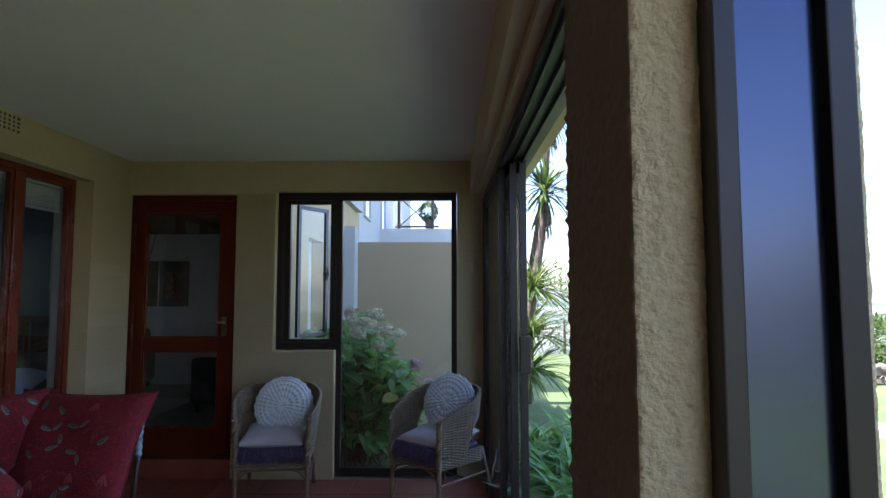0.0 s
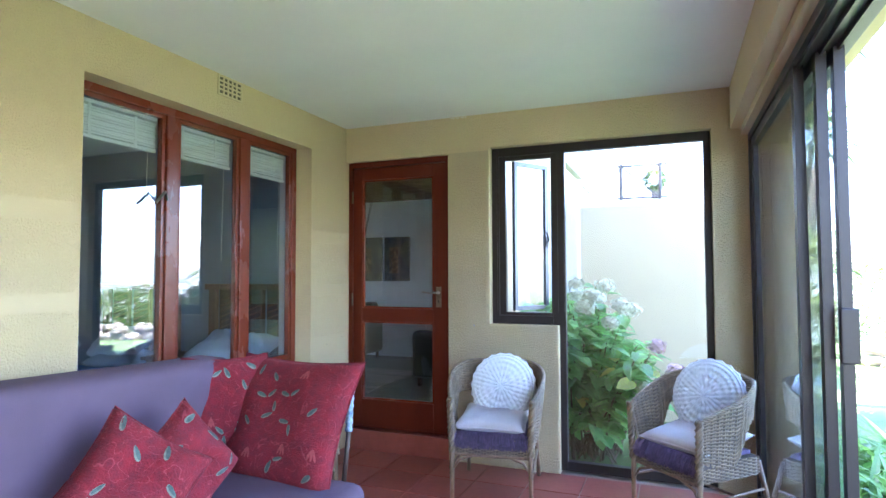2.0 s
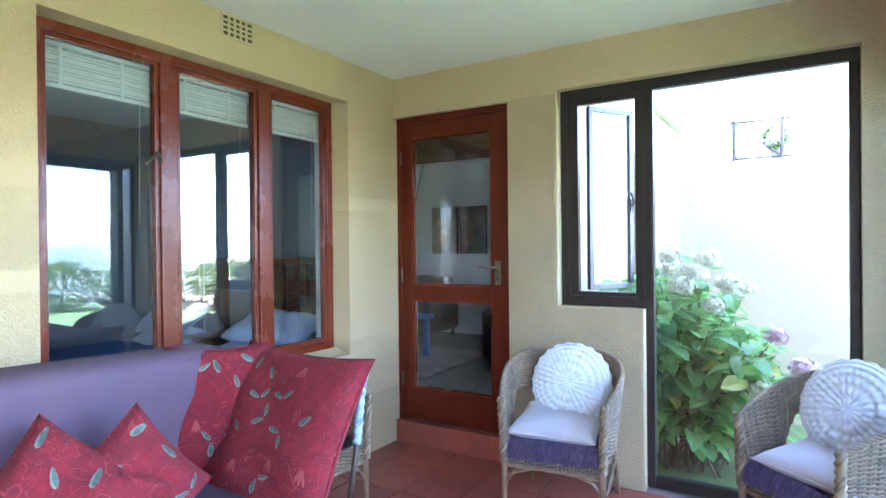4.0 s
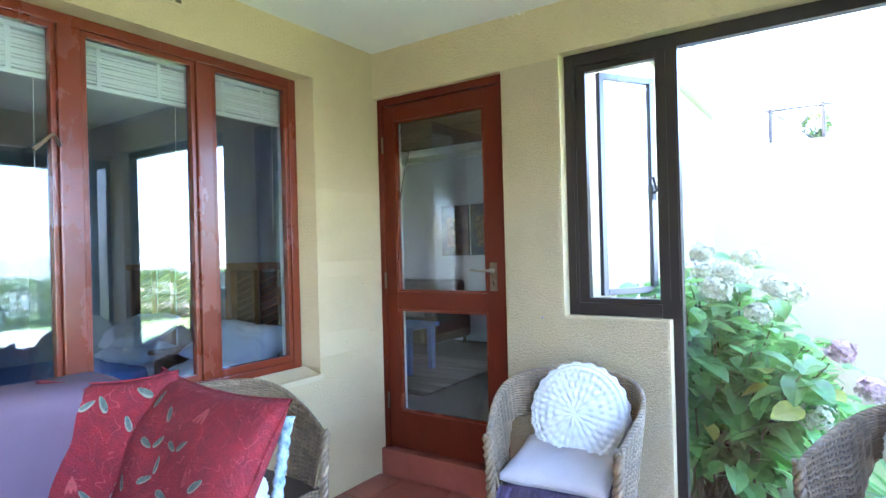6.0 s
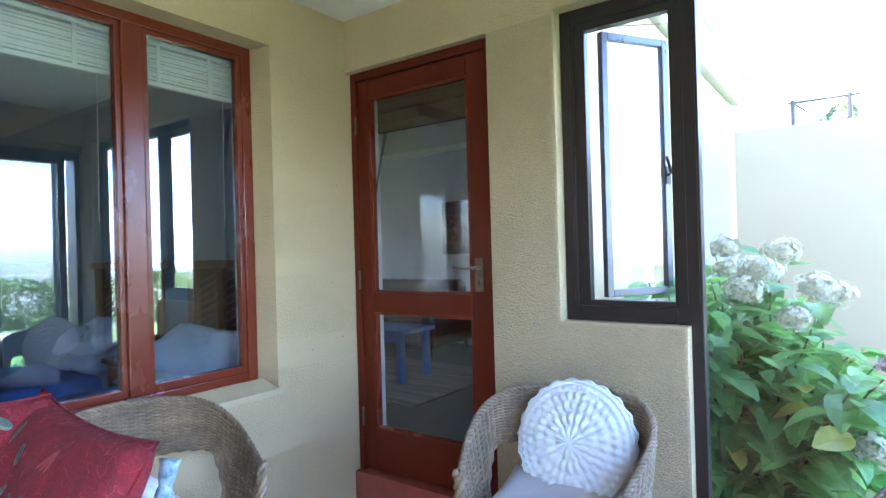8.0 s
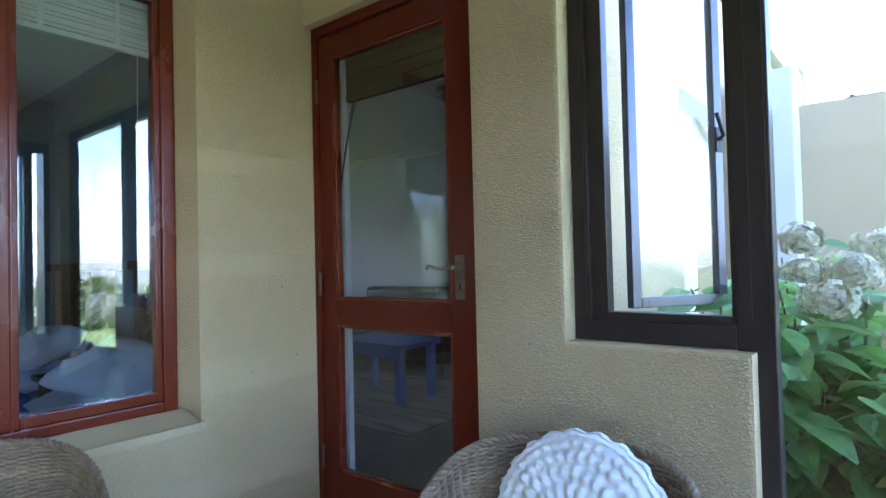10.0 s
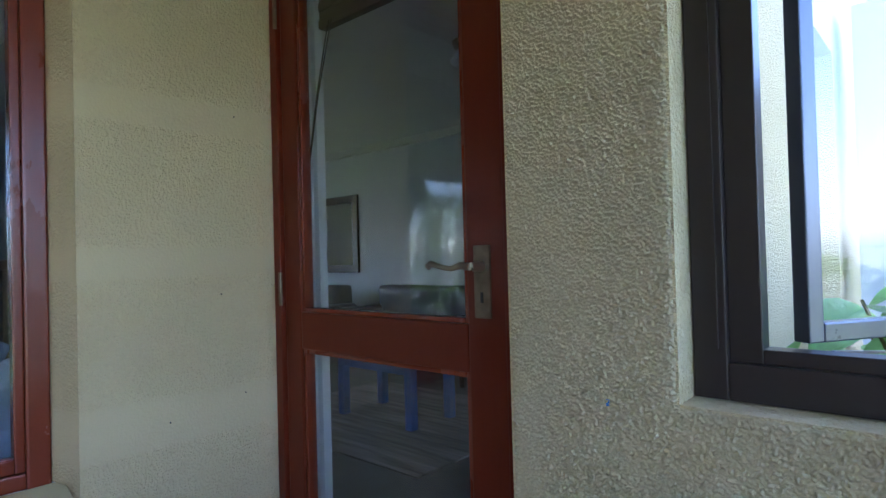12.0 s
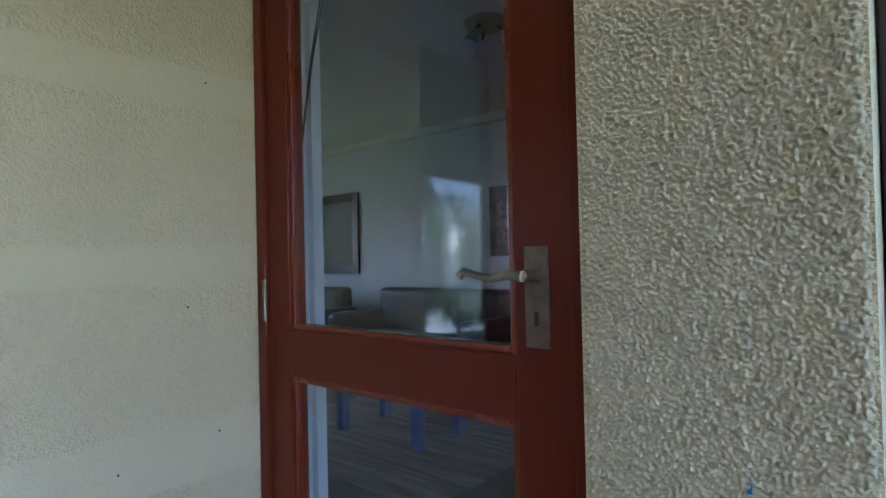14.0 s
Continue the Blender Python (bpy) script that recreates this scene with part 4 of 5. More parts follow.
red_cushion(0.79, 0.64, 0.17, pose(-1.65, 5.54, 0.70, -27, 0, -6), 1, "large red cushion with grey-green leaf pattern leaning on the sofa arm", 16)
red_cushion(0.42, 0.52, 0.12, pose(-1.95, 5.49, 0.745, -12, 0, 50), 2, "red leaf-patterned cushion wedged behind the large one", 9)
red_cushion(0.43, 0.43, 0.20, pose(-1.73, 4.765, 0.63, -24, 34, 46), 3, "small red leaf-patterned cushion tipped on its corner", 7)
red_cushion(0.38, 0.38, 0.19, pose(-1.70, 4.975, 0.64, -20, 52, 66), 4, "small red leaf-patterned cushion standing on its corner", 7)

wrap = [Vector((-1.352, 5.665, 0.64)).lerp(Vector((-1.382, 5.745, 0.895)), k / 24) for k in range(25)]
part("cloth_tie", bar(wrap, [0.017 + 0.003 * math.sin(k * 1.9) + (0.005 if k > 21 else 0) for k in range(25)], 14), mat("pale_blue_cloth", (0.42, 0.52, 0.56), 0.9, color2=(0.03, 0.08, 0.12), scale=42), sofa, "pale blue cloth tied round the arm end", smooth=True)

# ---- bedroom ----
def bed(x0, x1, y0, y1, label):
    b = thing("single_bed", label, "bed", "single beds")
    part("mattress", soft_box(x0, x1, y0, y1, 0.28, 0.60, 0.05, x0, 0.006), M_LINEN, b, smooth=True)
    cover = part("bedspread", soft_box(x0 - 0.02, x1 + 0.02, y0 - 0.02, y1 - 0.34, 0.18, 0.625, 0.05, x1, 0.010), M_BLUE, b, "blue bedspread", smooth=True)
    for k in range(5):
        part("stripe", bx(x0 - 0.0, x1 + 0.0, y0 - 0.031, y0 - 0.024, 0.24 + 0.06 * k, 0.247 + 0.06 * k), M_LINEN, cover)
        part("stripe", bx(x1 + 0.024, x1 + 0.029, y0 + 0.05, y1 - 0.6, 0.24 + 0.06 * k, 0.247 + 0.06 * k), M_LINEN, cover)
    part("frame", bx(x0 + 0.02, x1 - 0.02, y0 + 0.02, y1, 0.12, 0.28), M_PINE, b)
    h = part("headboard", bx(x0 - 0.02, x1 + 0.02, 7.12, 7.17, 0.1, 0.58, bevel=0.005), M_PINE, b, "slatted dark wooden headboard")
    for a, c in ((x0 - 0.02, x0 + 0.05), (x1 - 0.05, x1 + 0.02)):
        part("post", bx(a, c, 7.12, 7.17, 0.58, 1.28, bevel=0.005), M_PINE, h)
    part("top_rail", bx(x0 - 0.05, x1 + 0.05, 7.10, 7.19, 1.28, 1.33, bevel=0.008), M_PINE, h)
    for k in range(3):
        c = x0 + 0.05 + (x1 - x0 - 0.1) * (k + 0.5) / 3
        part("panel", bx(c - 0.10, c + 0.10, 7.15, 7.165, 0.58, 1.28), M_DARKW, h)
        part("stile", bx(c + 0.105, c + 0.125, 7.125, 7.165, 0.58, 1.28, bevel=0.003), M_PINE, h)
        for q in range(9):
            z = 0.80 + q * 0.048
            part("slat", bar([(c - 0.09, 7.14, z), (c + 0.09, 7.14, z + 0.06)], 0.007, 5), M_PINE, h)
    for sx in (x0 + 0.04, x1 - 0.04):
        for y in (y0 + 0.05, y1 - 0.05):
            part("leg", bx(sx - 0.03, sx + 0.03, y - 0.03, y + 0.03, 0, 0.12), M_PINE, b)


bed(-3.62, -2.76, 5.15, 7.10, "single bed beside the window with a blue bedspread and white pillows")
bed(-4.92, -4.02, 5.15, 7.10, "single bed with a striped blue bedspread by the bedroom wall")
pillow("bed_pillow", 0.66, 0.40, 0.19, M_LINEN, "plump white pillow lying on another on the near bed", "pillow", pose(-3.10, 6.84, 0.83, -68, 4, 10), 0.16, 0.5, 11, group="white bed pillows")
pillow("bed_pillow", 0.68, 0.44, 0.14, M_LINEN, "white pillow lying flat on the near bed", "pillow", pose(-3.12, 6.76, 0.69, -86, 0, -4), 0.1, 0.5, 12, group="white bed pillows")
pillow("bed_pillow", 0.54, 0.36, 0.18, M_LINEN, "plump white pillow on the bed with the striped spread", "pillow", pose(-4.32, 6.86, 0.83, -66, -6, 6), 0.1, 0.5, 13, group="white bed pillows")
pillow("bed_pillow", 0.54, 0.38, 0.12, M_LINEN, "white pillow under another on the striped bed", "pillow", pose(-4.30, 6.84, 0.68, -86, 0, 4), 0.1, 0.5, 14, group="white bed pillows")
ns = thing("nightstand", "small dark wooden nightstand with drawers between the beds", "nightstand")
part("body", bx(-3.98, -3.70, 6.78, 7.12, 0.06, 0.70), M_PINE, ns)
part("top", bx(-4.0, -3.68, 6.74, 7.14, 0.70, 0.73, bevel=0.006), M_PINE, ns)
for k in range(3):
    d = part("drawer", bx(-3.965, -3.715, 6.765, 6.78, 0.10 + 0.2 * k, 0.28 + 0.2 * k, bevel=0.004), M_PINE, ns)
    part("knob", bar([(-3.84, 6.765, 0.19 + 0.2 * k), (-3.84, 6.74, 0.19 + 0.2 * k)], [0.008, 0.014], 8), M_BRASS, d)
for x in (-3.96, -3.72):
    for y in (6.80, 7.10):
        part("foot", bx(x - 0.015, x + 0.015, y - 0.015, y + 0.015, 0, 0.06), M_PINE, ns)

# ---- lounge ----
def leather_sofa(x, y, rz, w):
    s_ = thing("leather_sofa", "dark brown leather sofa with a padded back in the lounge", "sofa", "lounge sofas", (x, y, 0.15), rz)
    for nm, a in (("seat", (-w / 2 + 0.18, w / 2 - 0.18, -0.42, 0.2, 0.1, 0.42)), ("backrest", (-w / 2 + 0.1, w / 2 - 0.1, 0.2, 0.45, 0.1, 0.84)), ("armrest", (-w / 2, -w / 2 + 0.2, -0.42, 0.42, 0.1, 0.62)), ("armrest", (w / 2 - 0.2, w / 2, -0.42, 0.42, 0.1, 0.62))):
        o = part(nm, soft_box(*a, 0.06, w, 0.008), M_LEATHER, s_, smooth=True)
    for sx in (-1, 1):
        for sy in (-0.35, 0.38):
            part("foot", bar([(sx * (w / 2 - 0.1), sy, 0), (sx * (w / 2 - 0.1), sy, 0.12)], 0.025), M_DARKW, s_)
leather_sofa(-4.9, 10.6, 0, 1.9)
leather_sofa(-2.2, 9.9, -90, 1.6)
leather_sofa(-6.6, 10.4, 10, 1.0)
bt = thing("blue_table", "low wooden table painted bright blue on the lounge rug", "table")
M_BLUEW = mat("blue_painted_wood", (0.06, 0.19, 0.62), 0.5, vary=0.1)
part("tabletop", bx(-4.25, -3.42, 9.0, 9.5, 0.60, 0.64, bevel=0.006), M_BLUEW, bt)
part("apron", bx(-4.19, -3.48, 9.03, 9.05, 0.52, 0.60), M_BLUEW, bt)
for x in (-4.18, -3.49):
    for y in (9.06, 9.44):
        part("leg", bx(x - 0.03, x + 0.03, y - 0.03, y + 0.03, 0.163, 0.60, bevel=0.004), M_BLUEW, bt)
rug = tagged(part("rug", bx(-4.8, -2.9, 8.5, 10.0, 0.151, 0.162), mat("striped_rug", (0.34, 0.31, 0.28), 0.95, vary=0.3, scale=3, stretch=(0.6, 9, 1), bump=0.4, bscale=120)), "flat woven striped grey rug under the blue table", "rug")
mr = thing("wall_mirror", "rectangular mirror in a dark frame on the lounge wall", "mirror")
for b_ in frame_bars(-7.37, -6.5, 1.12, 2.12, 0.10, 11.165, 11.2):
    part("frame", b_, M_DARKW, mr)
part("mirror_glass", bx(-7.27, -6.6, 11.18, 11.19, 1.22, 2.02), M_MIRROR, mr)
M_ART = mat("dark_landscape_canvas", (0.20, 0.16, 0.10), 0.8, vary=0.3, scale=5, color2=(0.04, 0.05, 0.06))
for a in (-4.50, -4.03):
    pc = thing("painting", "dark unframed landscape painting on the lounge wall", "painting", "pair of paintings")
    part("canvas", bx(a, a + 0.43, 11.17, 11.2, 1.30, 1.98), M_ART, pc)
    part("light_shape", bx(a + 0.09, a + 0.24, 11.164, 11.171, 1.42, 1.82), mat("ochre_paint", (0.35, 0.22, 0.12), 0.8, vary=0.4, scale=20), pc)
cl = thing("ceiling_spotlight", "brass three-spot ceiling light, switched off", "lamp")
part("plate", bar([(-3.14, 9.37, 2.70), (-3.14, 9.37, 2.67)], [0.14, 0.13], 20), mat("pale_brass", (0.55, 0.46, 0.32), 0.4, metal=0.6), cl)
for k in range(3):
    a = k * 2.09 + 0.4
    q = Vector((-3.14 + 0.10 * math.cos(a), 9.37 + 0.10 * math.sin(a), 2.63))
    sh = part("shade", bar([q, q + Vector((0.05 * math.cos(a), 0.05 * math.sin(a), -0.10))], [0.025, 0.045], 14), M_WHITEP, cl)
    part("arm", bar([(-3.14 + 0.06 * math.cos(a), 9.37 + 0.06 * math.sin(a), 2.67), q], 0.008), M_BRASS, cl)
wall("cornice", [(-8.2, -1.5, 11.13, 11.198, 2.62, 2.698), (-1.57, -1.502, 7.6, 11.13, 2.62, 2.698)], M_CEIL, "white ceiling cornice")
rb = thing("rolled_blind", "dark brown blind rolled up behind the top of the glass door", "blind")
M_BAMBOO = mat("dark_reed", (0.055, 0.030, 0.018), 0.7, vary=0.2, scale=12)
for k in range(9):
    part("fold", bx(-2.30, -1.55, 7.50 + 0.004 * (k % 2), 7.53 + 0.004 * (k % 2), 2.022 + 0.028 * k, 2.0495 + 0.028 * k, bevel=0.002), M_BAMBOO, rb)
wall("door_reveal", [(-2.36, -2.32, 7.50, 7.53, 0.15, 2.4)], mat("white_gloss_paint", (0.82, 0.83, 0.84), 0.4, vary=0.02), "white gloss painted reveal inside the door")
cords = thing("blind_cord", "two thin dark cords hanging inside the glass door", "cord")
for dx in (0.0, 0.014):
    part("cord", bar([(-2.235 + dx, 7.49, 2.03), (-2.275 + dx * 0.5, 7.47, 1.80), (-2.33 + dx * 0.1, 7.46, 1.50)], 0.0022, 5), M_BLACK, cords)

# ---- wall details ----
hook = thing("paint_fleck", "small blue paint fleck on the rough plaster", "fleck")
part("fleck", bx(-1.269, -1.263, YN - 0.003, YN + 0.001, 1.014, 1.026, bevel=0.001), M_BLUEW, hook)

for y, z in ((7.25, 1.715), (7.20, 1.195), (7.27, 0.90), (7.05, 0.86)):
    n_ = thing("wall_nail", "small dark nail hole in the ochre plaster wall", "nail", "nail holes in the wall")
    part("nail", bar([(XL - 0.002, y, z), (XL + 0.002, y, z)], 0.0024, 8), M_DARKW, n_)

fl = thing("paint_flake", "curled white paint flakes where wall meets ceiling", "paint flake")
rnd = random.Random(4)
for k in range(7):
    bm = bmesh.new()
    x = -1.44 + k * 0.018 + rnd.uniform(-0.005, 0.005)
    a, c, d = rnd.uniform(0.006, 0.014), rnd.uniform(0.006, 0.012), rnd.uniform(0.008, 0.018)
    vs = [bm.verts.new(p) for p in ((x, YN - 0.002, 2.623), (x + a, YN - 0.002, 2.622), (x + a, YN - 0.002 - c, 2.622 - d), (x, YN - 0.004 - c, 2.616 - d * 0.6))]
    bm.faces.new(vs)
    bmesh.ops.solidify(bm, geom=list(bm.faces), thickness=0.001)
    part("flake", bm, M_CEIL, fl)

# ---- plants ----
def leaf_mesh(name, length, width, material, fold=0.25, droop=0.3, n=5):
    bm = bmesh.new()
    rows = []
    for i in range(n + 1):
        t = i / n
        wd = width / 2 * math.sin(math.pi * min(1, t * 0.96 + 0.03)) ** 0.7
        x, z = length * t, -droop * length * t * t
        rows.append((bm.verts.new((x, -wd, z + fold * wd)), bm.verts.new((x, 0, z)), bm.verts.new((x, wd, z + fold * wd))))
    for a, b in zip(rows, rows[1:]):
        bm.faces.new((a[0], b[0], b[1], a[1]))
        bm.faces.new((a[1], b[1], b[2], a[2]))
    me = bpy.data.meshes.new(name)
    bm.to_mesh(me); bm.free()
    me.materials.append(material)
    return me


class Soup:
    """Many copies of small shapes gathered into one mesh."""
    def __init__(self):
        self.v, self.f, self.n = [], [], 0

    def add(self, me_v, me_f, m):
        R, T = np.array(m.to_3x3()), np.array(m.translation)
        self.v.append(me_v @ R.T + T)
        self.f.append(me_f + self.n)
        self.n += len(me_v)

    def build(self, name, material, parent, label="", kind="stuff"):
        me = bpy.data.meshes.new(name)
        v, f = np.concatenate(self.v), np.concatenate(self.f)
        me.from_pydata(v.tolist(), [], f.tolist())
        me.materials.append(material)
        ob = new(name, me)
        ob.parent = parent
        return tagged(ob, label=label, kind=kind)


def arrays(me):
    return np.array([v.co[:] for v in me.vertices]), np.array([list(p.vertices) for p in me.polygons])


def aim(p, d, rnd, roll=0.5, s=1.0):
    """Pose of a leaf at p that points along d with its face upward."""
    x = Vector(d).normalized()
    up = Vector((rnd.uniform(-roll, roll), rnd.uniform(-roll, roll), 1))
    y = up.cross(x).normalized()
    z = x.cross(y)
    return Matrix.Translation(p) @ Matrix((x, y, z)).transposed().to_4x4() @ Matrix.Diagonal((s, s, s, 1))


def flower_head(soup, c, r, rnd, n=190):
    pv = np.array([(0, 0, 0), (0.010, -0.008, 0.003), (0.019, 0, 0.001), (0.010, 0.008, 0.003)])
    pf = np.array([[0, 1, 2, 3]])
    for k in range(n):
        a = Vector((rnd.gauss(0, 1), rnd.gauss(0, 1), rnd.gauss(0.25, 1))).normalized()
        p = c + Vector((a.x * r, a.y * r, a.z * r * 0.75)) * rnd.choice((0.6, 0.85, 1.05, 1.25)) * (1 + 0.2 * noise.noise(a * 3 + c * 9))
        t = a.cross(Vector((rnd.random(), rnd.random(), rnd.random()))).normalized()
        b = a.cross(t)
        for q in range(4):
            d = t * math.cos(q * 1.57) + b * math.sin(q * 1.57)
            m = Matrix((d, a.cross(d), a)).transposed().to_4x4()
            soup.add(pv, pf, Matrix.Translation(p) @ m)


def hydrangea():
    rnd = random.Random(11)
    h = thing("hydrangea", "leafy green hydrangea with white-green and pink flower heads", "shrub")
    kinds = [leaf_mesh("leaf", L, W, M_LEAF, 0.25, dr) for L, W, dr in ((0.17, 0.11, 0.3), (0.14, 0.10, 0.15), (0.19, 0.12, 0.45), (0.11, 0.07, 0.2))]
    pale = leaf_mesh("leaf", 0.15, 0.11, M_LEAFY, 0.2, 0.3)
    arr = [arrays(k) for k in kinds]
    heads = [(-0.60, 7.95, 1.33), (-0.46, 7.93, 1.23), (-0.257, 7.95, 1.15), (-0.62, 8.12, 1.22), (-0.40, 8.15, 1.30), (-0.52, 7.88, 1.14), (0.014, 7.95, 0.845), (-0.09, 7.92, 0.52), (-0.2, 8.25, 1.10), (-0.33, 7.9, 1.02), (-0.48, 8.3, 1.20), (0.14, 8.2, 0.62)]
    body, stems = Soup(), bmesh.new()
    root = Vector((-0.55, 8.25, -0.12))
    count = 0
    for k in range(60):
        tip = Vector((rnd.uniform(-1.05, 0.12), rnd.uniform(7.75, 8.75), 0))
        prof = 1.28 - max(0, tip.x + 0.45) * 1.15 - max(0, -0.75 - tip.x) * 0.5
        tip.z = prof * rnd.uniform(0.65, 1.0)
        b0 = root + Vector((rnd.uniform(-0.25, 0.25), rnd.uniform(-0.2, 0.2), 0))
        mid = b0.lerp(tip, 0.5) + Vector((rnd.uniform(-0.06, 0.06), rnd.uniform(-0.06, 0.06), 0.08))
        tube(stems, [b0, mid, tip], [0.009, 0.006, 0.004], 5, caps=False)
        for q in range(34):
            t = rnd.uniform(0.22, 1.0)
            p = (b0.lerp(mid, t * 2) if t < 0.5 else mid.lerp(tip, t * 2 - 1)) + Vector((rnd.gauss(0, 0.05), rnd.gauss(0, 0.05), rnd.gauss(0, 0.04)))
            a = rnd.uniform(0, 6.28)
            d = Vector((math.cos(a), math.sin(a) - 0.35, rnd.uniform(-0.35, 0.4)))
            m = aim(p, d, rnd, 0.6, rnd.uniform(0.7, 1.15))
            i = rnd.randrange(4)
            if p.y < 7.60:
                continue
            if p.y < 8.0 and count < 290:
                o = new("leaf", pale if count % 13 == 5 else kinds[i])
                o.parent = h
                o.matrix_world = m
                count += 1
            else:
                body.add(*arr[i], m)
    body.build("foliage", M_LEAF, h)
    part("stems", stems, M_STEM, h)
    for i, c in enumerate(heads):
        sp = Soup()
        flower_head(sp, Vector(c), 0.072 if i % 3 else 0.056, rnd, 120)
        sp.build("flower_head", M_PETALP if i in (6, 11) else M_PETAL, h, "pink flower head" if i in (6, 11) else "", kind="")


hydrangea()


def strap_plant(x, y, n, L, W, group, label, name, material=M_LEAF2, z=-0.12, rise=1.0, seed=0, parent=None, trunk=None):
    rnd = random.Random(seed)
    t = parent or thing(name, label, "plant", group)
    me = arrays(leaf_mesh("strap", L, W, material, 0.3, 0.75, 7))
    sp = Soup()
    for k in range(n):
        a = rnd.uniform(0, 6.28)
        el = rnd.uniform(0.15, 1.35) * rise
        d = Vector((math.cos(a) * math.cos(el), math.sin(a) * math.cos(el), math.sin(el)))
        sp.add(*me, aim(Vector((x + rnd.gauss(0, 0.03), y + rnd.gauss(0, 0.03), z + rnd.random() * 0.05)), d, rnd, 0.3, rnd.uniform(0.6, 1.1)))
    sp.build("foliage", material, t)
    return t


strap_plant(0.32, 8.25, 40, 0.55, 0.04, "courtyard plants", "clump of strap leaves beside the hydrangea", "strap_plant", seed=77)
rnd = random.Random(3)
k = 0
for gx in range(7):
    for gy in range(11):
        x, y = 1.15 + gx * 0.3 + rnd.uniform(-0.1, 0.1), 5.3 + gy * 0.34 + rnd.uniform(-0.12, 0.12)
        if x > 1.2 + (y - 5.0) * 0.55 + 0.5:
            continue
        strap_plant(x, y, 30, 0.5, 0.05, "border plants", "clump of arching strap-leaved plants at the lawn's edge", "agapanthus", seed=k)
        k += 1


def dracaena(x, y, heights, seed, label):
    rnd = random.Random(seed)
    t = thing("dracaena_tree", label, "tree", "palm-like trees")
    me = arrays(leaf_mesh("blade", 0.62, 0.04, M_LEAF3, 0.3, 0.45, 5))
    dead = arrays(leaf_mesh("dead_blade", 0.5, 0.03, M_BARK, 0.3, 0.2, 3))
    for i, (dx, dy, hgt) in enumerate(heights):
        pts = [Vector((x, y, -0.15)), Vector((x + dx * 0.25, y + dy * 0.3, hgt * 0.4)), Vector((x + dx * 0.8, y + dy * 0.7, hgt * 0.75)), Vector((x + dx, y + dy, hgt))]
        part("trunk", bar(pts, [0.10, 0.075, 0.055, 0.045], 8), M_BARK, t, smooth=True)
        sp, sd = Soup(), Soup()
        for k in range(130):
            a, el = rnd.uniform(0, 6.28), rnd.uniform(-0.5, 1.4)
            d = Vector((math.cos(a) * math.cos(el), math.sin(a) * math.cos(el), math.sin(el)))
            sp.add(*me, aim(pts[-1] + Vector((0, 0, rnd.uniform(-0.1, 0.1))), d, rnd, 0.3, rnd.uniform(0.7, 1.1)))
        for k in range(50):
            a = rnd.uniform(0, 6.28)
            d = Vector((math.cos(a) * 0.4, math.sin(a) * 0.4, -1))
            sd.add(*dead, aim(pts[-1] - Vector((0, 0, rnd.uniform(0.05, 0.35))), d, rnd, 0.3, rnd.uniform(0.7, 1.0)))
        sp.build("crown", M_LEAF3, t)
        sd.build("dead_leaves", M_BARK, t)


dracaena(1.45, 11.2, ((-0.1, 0.0, 3.6), (0.45, 0.2, 4.3), (0.3, -0.2, 3.0)), 1, "tall dracaena with bare trunks and spiky crowns on the lawn")
for i, (x, y, z) in enumerate(((1.42, 10.3, 0.9), (1.5, 10.6, 1.5), (1.38, 10.4, 0.4))):
    strap_plant(x, y, 170, 0.75, 0.03, "yuccas", "dense spiky yucca clump below the tall dracaena", "yucca", M_LEAF3, z, 1.0, 50 + i)


def bush(x, y, r, h, seed, n=1500, petals=0, label="dense leafy garden bush", z0=None):
    rnd = random.Random(seed)
    t = thing("bush", label, "bush", "garden bushes")
    me = arrays(leaf_mesh("bush_leaf", 0.09, 0.04, M_LEAF3, 0.2, 0.2, 2))
    sp, fl = Soup(), Soup()
    z0 = ground_z(x, y) if z0 is None else z0
    fv, ff = np.array([(0, -0.03, 0), (0.06, -0.03, 0), (0.06, 0.03, 0.01), (0, 0.03, 0.01)]), np.array([[0, 1, 2, 3]])
    for k in range(n):
        a = Vector((rnd.gauss(0, 1), rnd.gauss(0, 1), rnd.gauss(0, 1))).normalized() * rnd.uniform(0.6, 1.0)
        w = 1 + 0.3 * noise.noise(a * 2.2 + Vector((seed, 0, 0)))
        p = Vector((x + a.x * r * w, y + a.y * r * w, z0 + h * 0.5 + a.z * h * 0.5 * w))
        if p.z < z0:
            continue
        sp.add(*me, aim(p, a + Vector((rnd.uniform(-0.6, 0.6), rnd.uniform(-0.6, 0.6), rnd.uniform(-0.3, 0.6))), rnd, 0.8, rnd.uniform(0.8, 1.5)))
        if petals and k % petals == 0:
            fl.add(fv, ff, aim(p + a * 0.05, a, rnd, 1, 1))
    part("stem", bar([(x, y, z0 - 0.1), (x, y, z0 + h * 0.4)], [0.05, 0.03]), M_STEM, t)
    sp.build("foliage", M_LEAF3, t)
    if petals:
        fl.build("flowers", mat("red_petal", (0.55, 0.03, 0.03), 0.6), t)


rnd = random.Random(8)
for i in range(26):
    y = -6 + i * 1.15
    bush(9.5 + rnd.uniform(-0.8, 1.2), y, rnd.uniform(0.8, 1.1), rnd.uniform(0.95, 1.3), 100 + i, 2200)
for i in range(7):
    bush(5.6 + rnd.uniform(-0.4, 0.6), -2.6 + i * 0.75, 0.85, rnd.uniform(3.1, 3.9), 200 + i, 4200, petals=110, label="tall leafy bush with a few small red flowers")
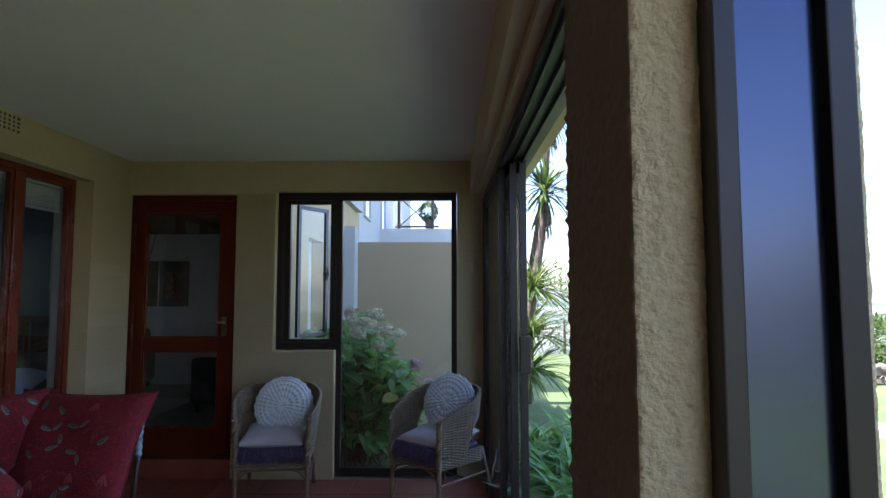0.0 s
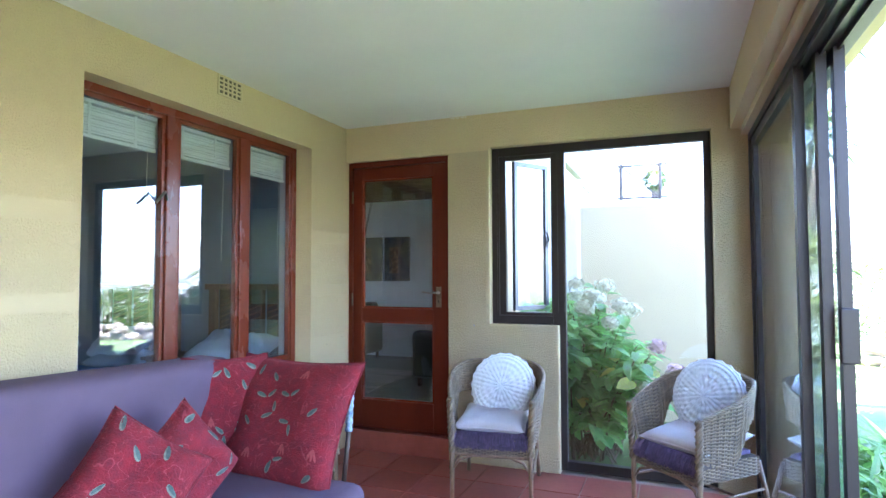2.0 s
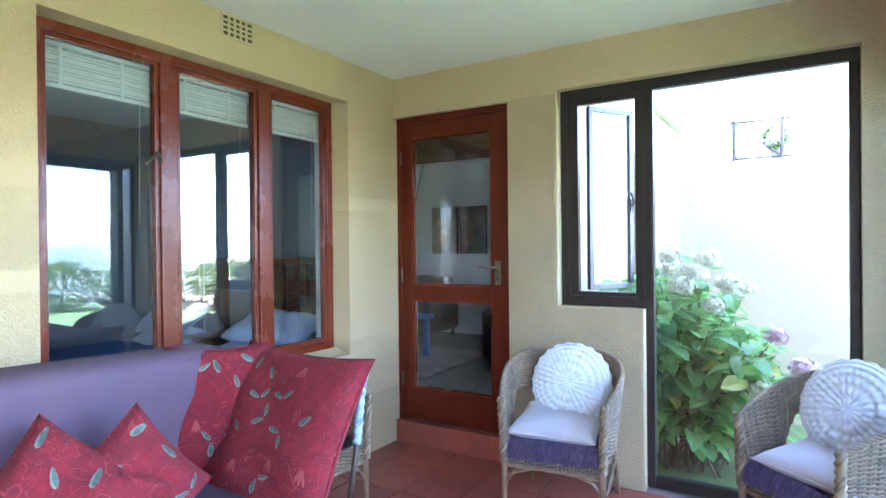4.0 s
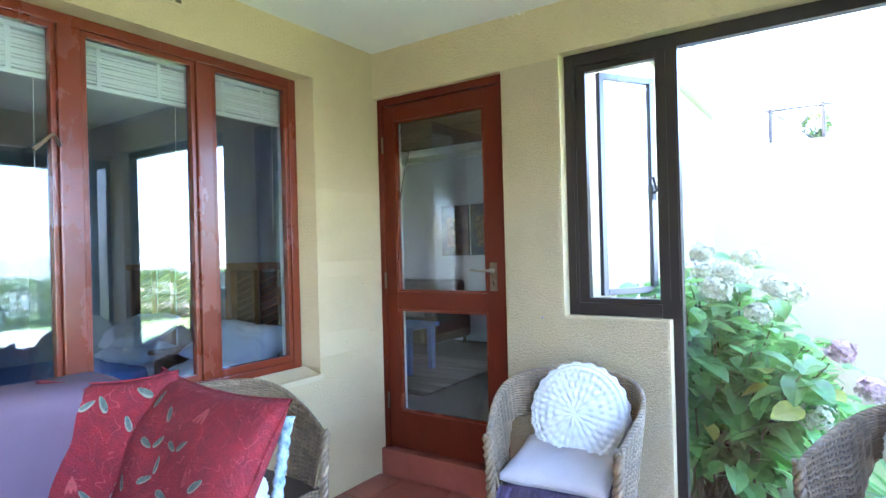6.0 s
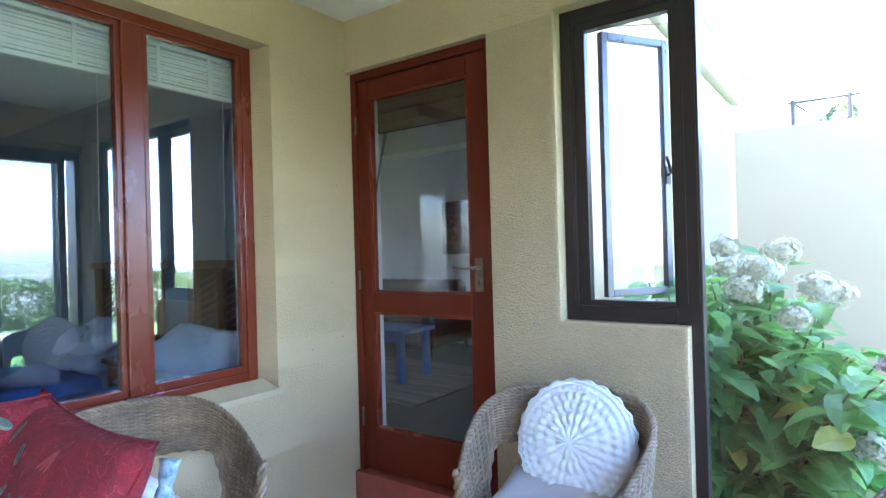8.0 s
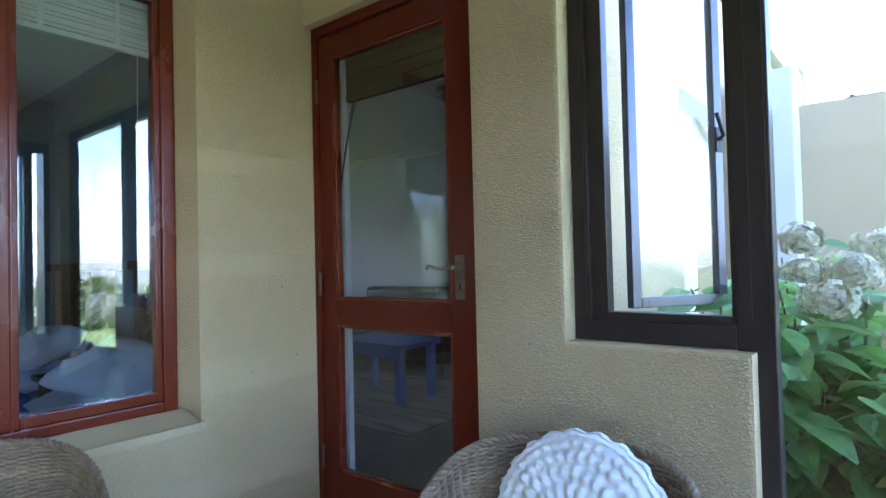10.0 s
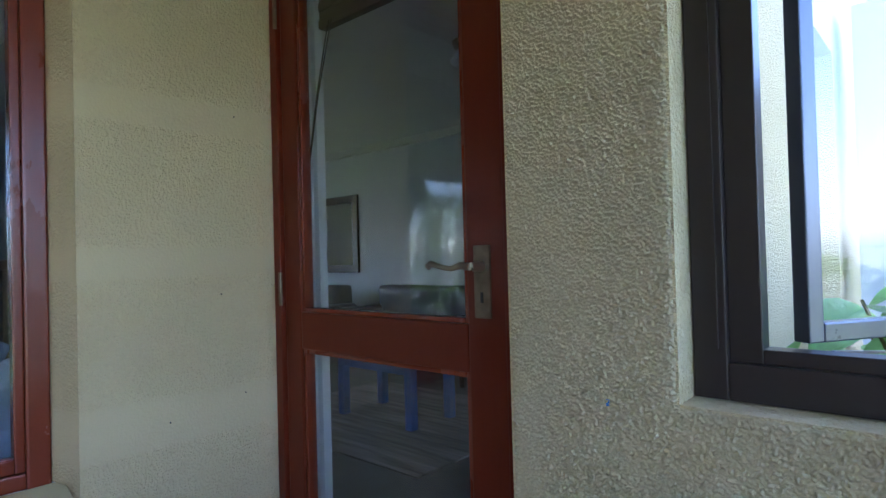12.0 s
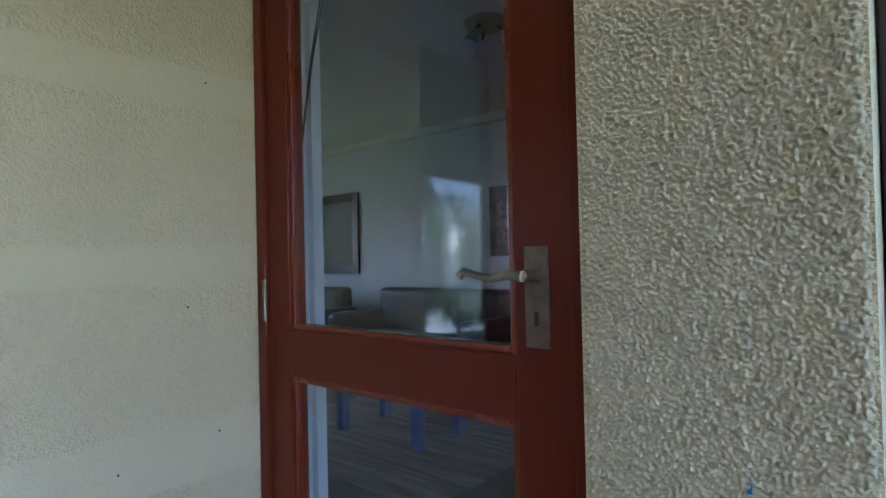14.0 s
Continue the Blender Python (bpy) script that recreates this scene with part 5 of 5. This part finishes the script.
for i, (x, y) in enumerate(((-8.6, -0.7), (-7.7, -0.9), (-6.8, -0.6), (-5.9, -0.8), (-9.1, 0.1), (-8.3, -1.7), (-7.2, -1.8))):
    bush(x, y, 0.8, 2.9 + 0.2 * (i % 3), 260 + i, 5000, petals=140, label="tall leafy bush with red flowers against the bedroom's outer wall")
for i, (x, y, r, h) in enumerate(((3.6, 19, 1.4, 2.6), (5.5, 21, 1.6, 2.2), (7.5, 18, 1.5, 1.6), (4.4, 16, 0.7, 0.9), (9.5, 22, 2, 2.2), (2.2, 24, 1.6, 3.0))):
    bush(x, y, r, h, 300 + i, 1500, z0=-0.3)
rnd = random.Random(21)
for k in range(70):
    t = k / 70
    x, y = 3.2 + 7.0 * t + rnd.uniform(-0.1, 0.1), 14.6 - 2.4 * t + rnd.uniform(-0.2, 0.2)
    bm = bmesh.new()
    bmesh.ops.create_icosphere(bm, subdivisions=2, radius=0.17)
    for v in bm.verts:
        v.co = Vector((v.co.x * 1.3, v.co.y, v.co.z * 0.7)) * (1 + 0.5 * noise.noise(v.co * 7 + Vector((k, 0, 0))))
    o = part("rock", bm, M_ROCK)
    tagged(o, "rough pale garden rock in the low border wall", "rock", "rocks edging the lawn")
    o.matrix_world = pose(x, y, -0.06 + 0.18 * (k % 2), rnd.uniform(-20, 20), 0, rnd.uniform(0, 360))
# this terrace is out of view, added as a sunlit reflector for the porch
wall("terrace", [(-6.0, 1.9, -7.0, 0.0, -0.3, -0.02), (0.9, 3.2, 0.0, 4.6, -0.3, -0.03)], M_PATH, "unseen pale paving added to bounce sunlight into the porch")
wall("path", [(5.2, 9.4, 8.6, 9.9, -0.3, -0.115), (2.6, 3.6, 12.2, 13.4, -0.3, -0.115)], M_PATH, "pale paved garden path")
tv = thing("terrace_plant", "round dark plant beside the balcony railing", "plant")
sp = Soup()
me_ = arrays(leaf_mesh("leaf", 0.16, 0.05, M_LEAF3, 0.2, 0.2, 2))
for k in range(700):
    a = Vector((rnd.gauss(0, 1), rnd.gauss(0, 1), rnd.gauss(0, 1))).normalized()
    sp.add(*me_, aim(Vector((-0.30, 20.3, 4.0)) + a * 0.22, a, rnd, 0.8, 0.8))
sp.build("foliage", M_LEAF3, tv)
part("pot", bar([(-0.28, 20.35, 3.42), (-0.28, 20.35, 3.80)], [0.11, 0.15], 14), M_ROCK, tv)

# ---- floor tiles ----
T, G = 0.35, 0.004
tile_me = None
for i in range(-4, 7):
    for j in range(21):
        x0, x1 = -1.145 + i * T, -1.145 + (i + 1) * T
        y0, y1 = 0.30 + (j - 1) * T + 0.02, 0.30 + j * T + 0.02
        X0, X1, Y0, Y1 = max(x0, XL), min(x1, 0.60), max(y0, YS), min(y1, 7.40)
        if X1 - X0 < 0.03 or Y1 - Y0 < 0.03:
            continue
        full = X1 - X0 > T - 0.001 and Y1 - Y0 > T - 0.001
        w_, h_ = (X1 - X0) / 2 - G, (Y1 - Y0) / 2 - G
        if full and tile_me:
            o = new("tile", tile_me)
            o.parent = floor
        else:
            o = part("tile", bx(-w_, w_, -h_, h_, -0.010, 0.0, bevel=0.002), M_TILE, floor)
            if full:
                tile_me = o.data
        o.location = ((X0 + X1) / 2, (Y0 + Y1) / 2, 0)
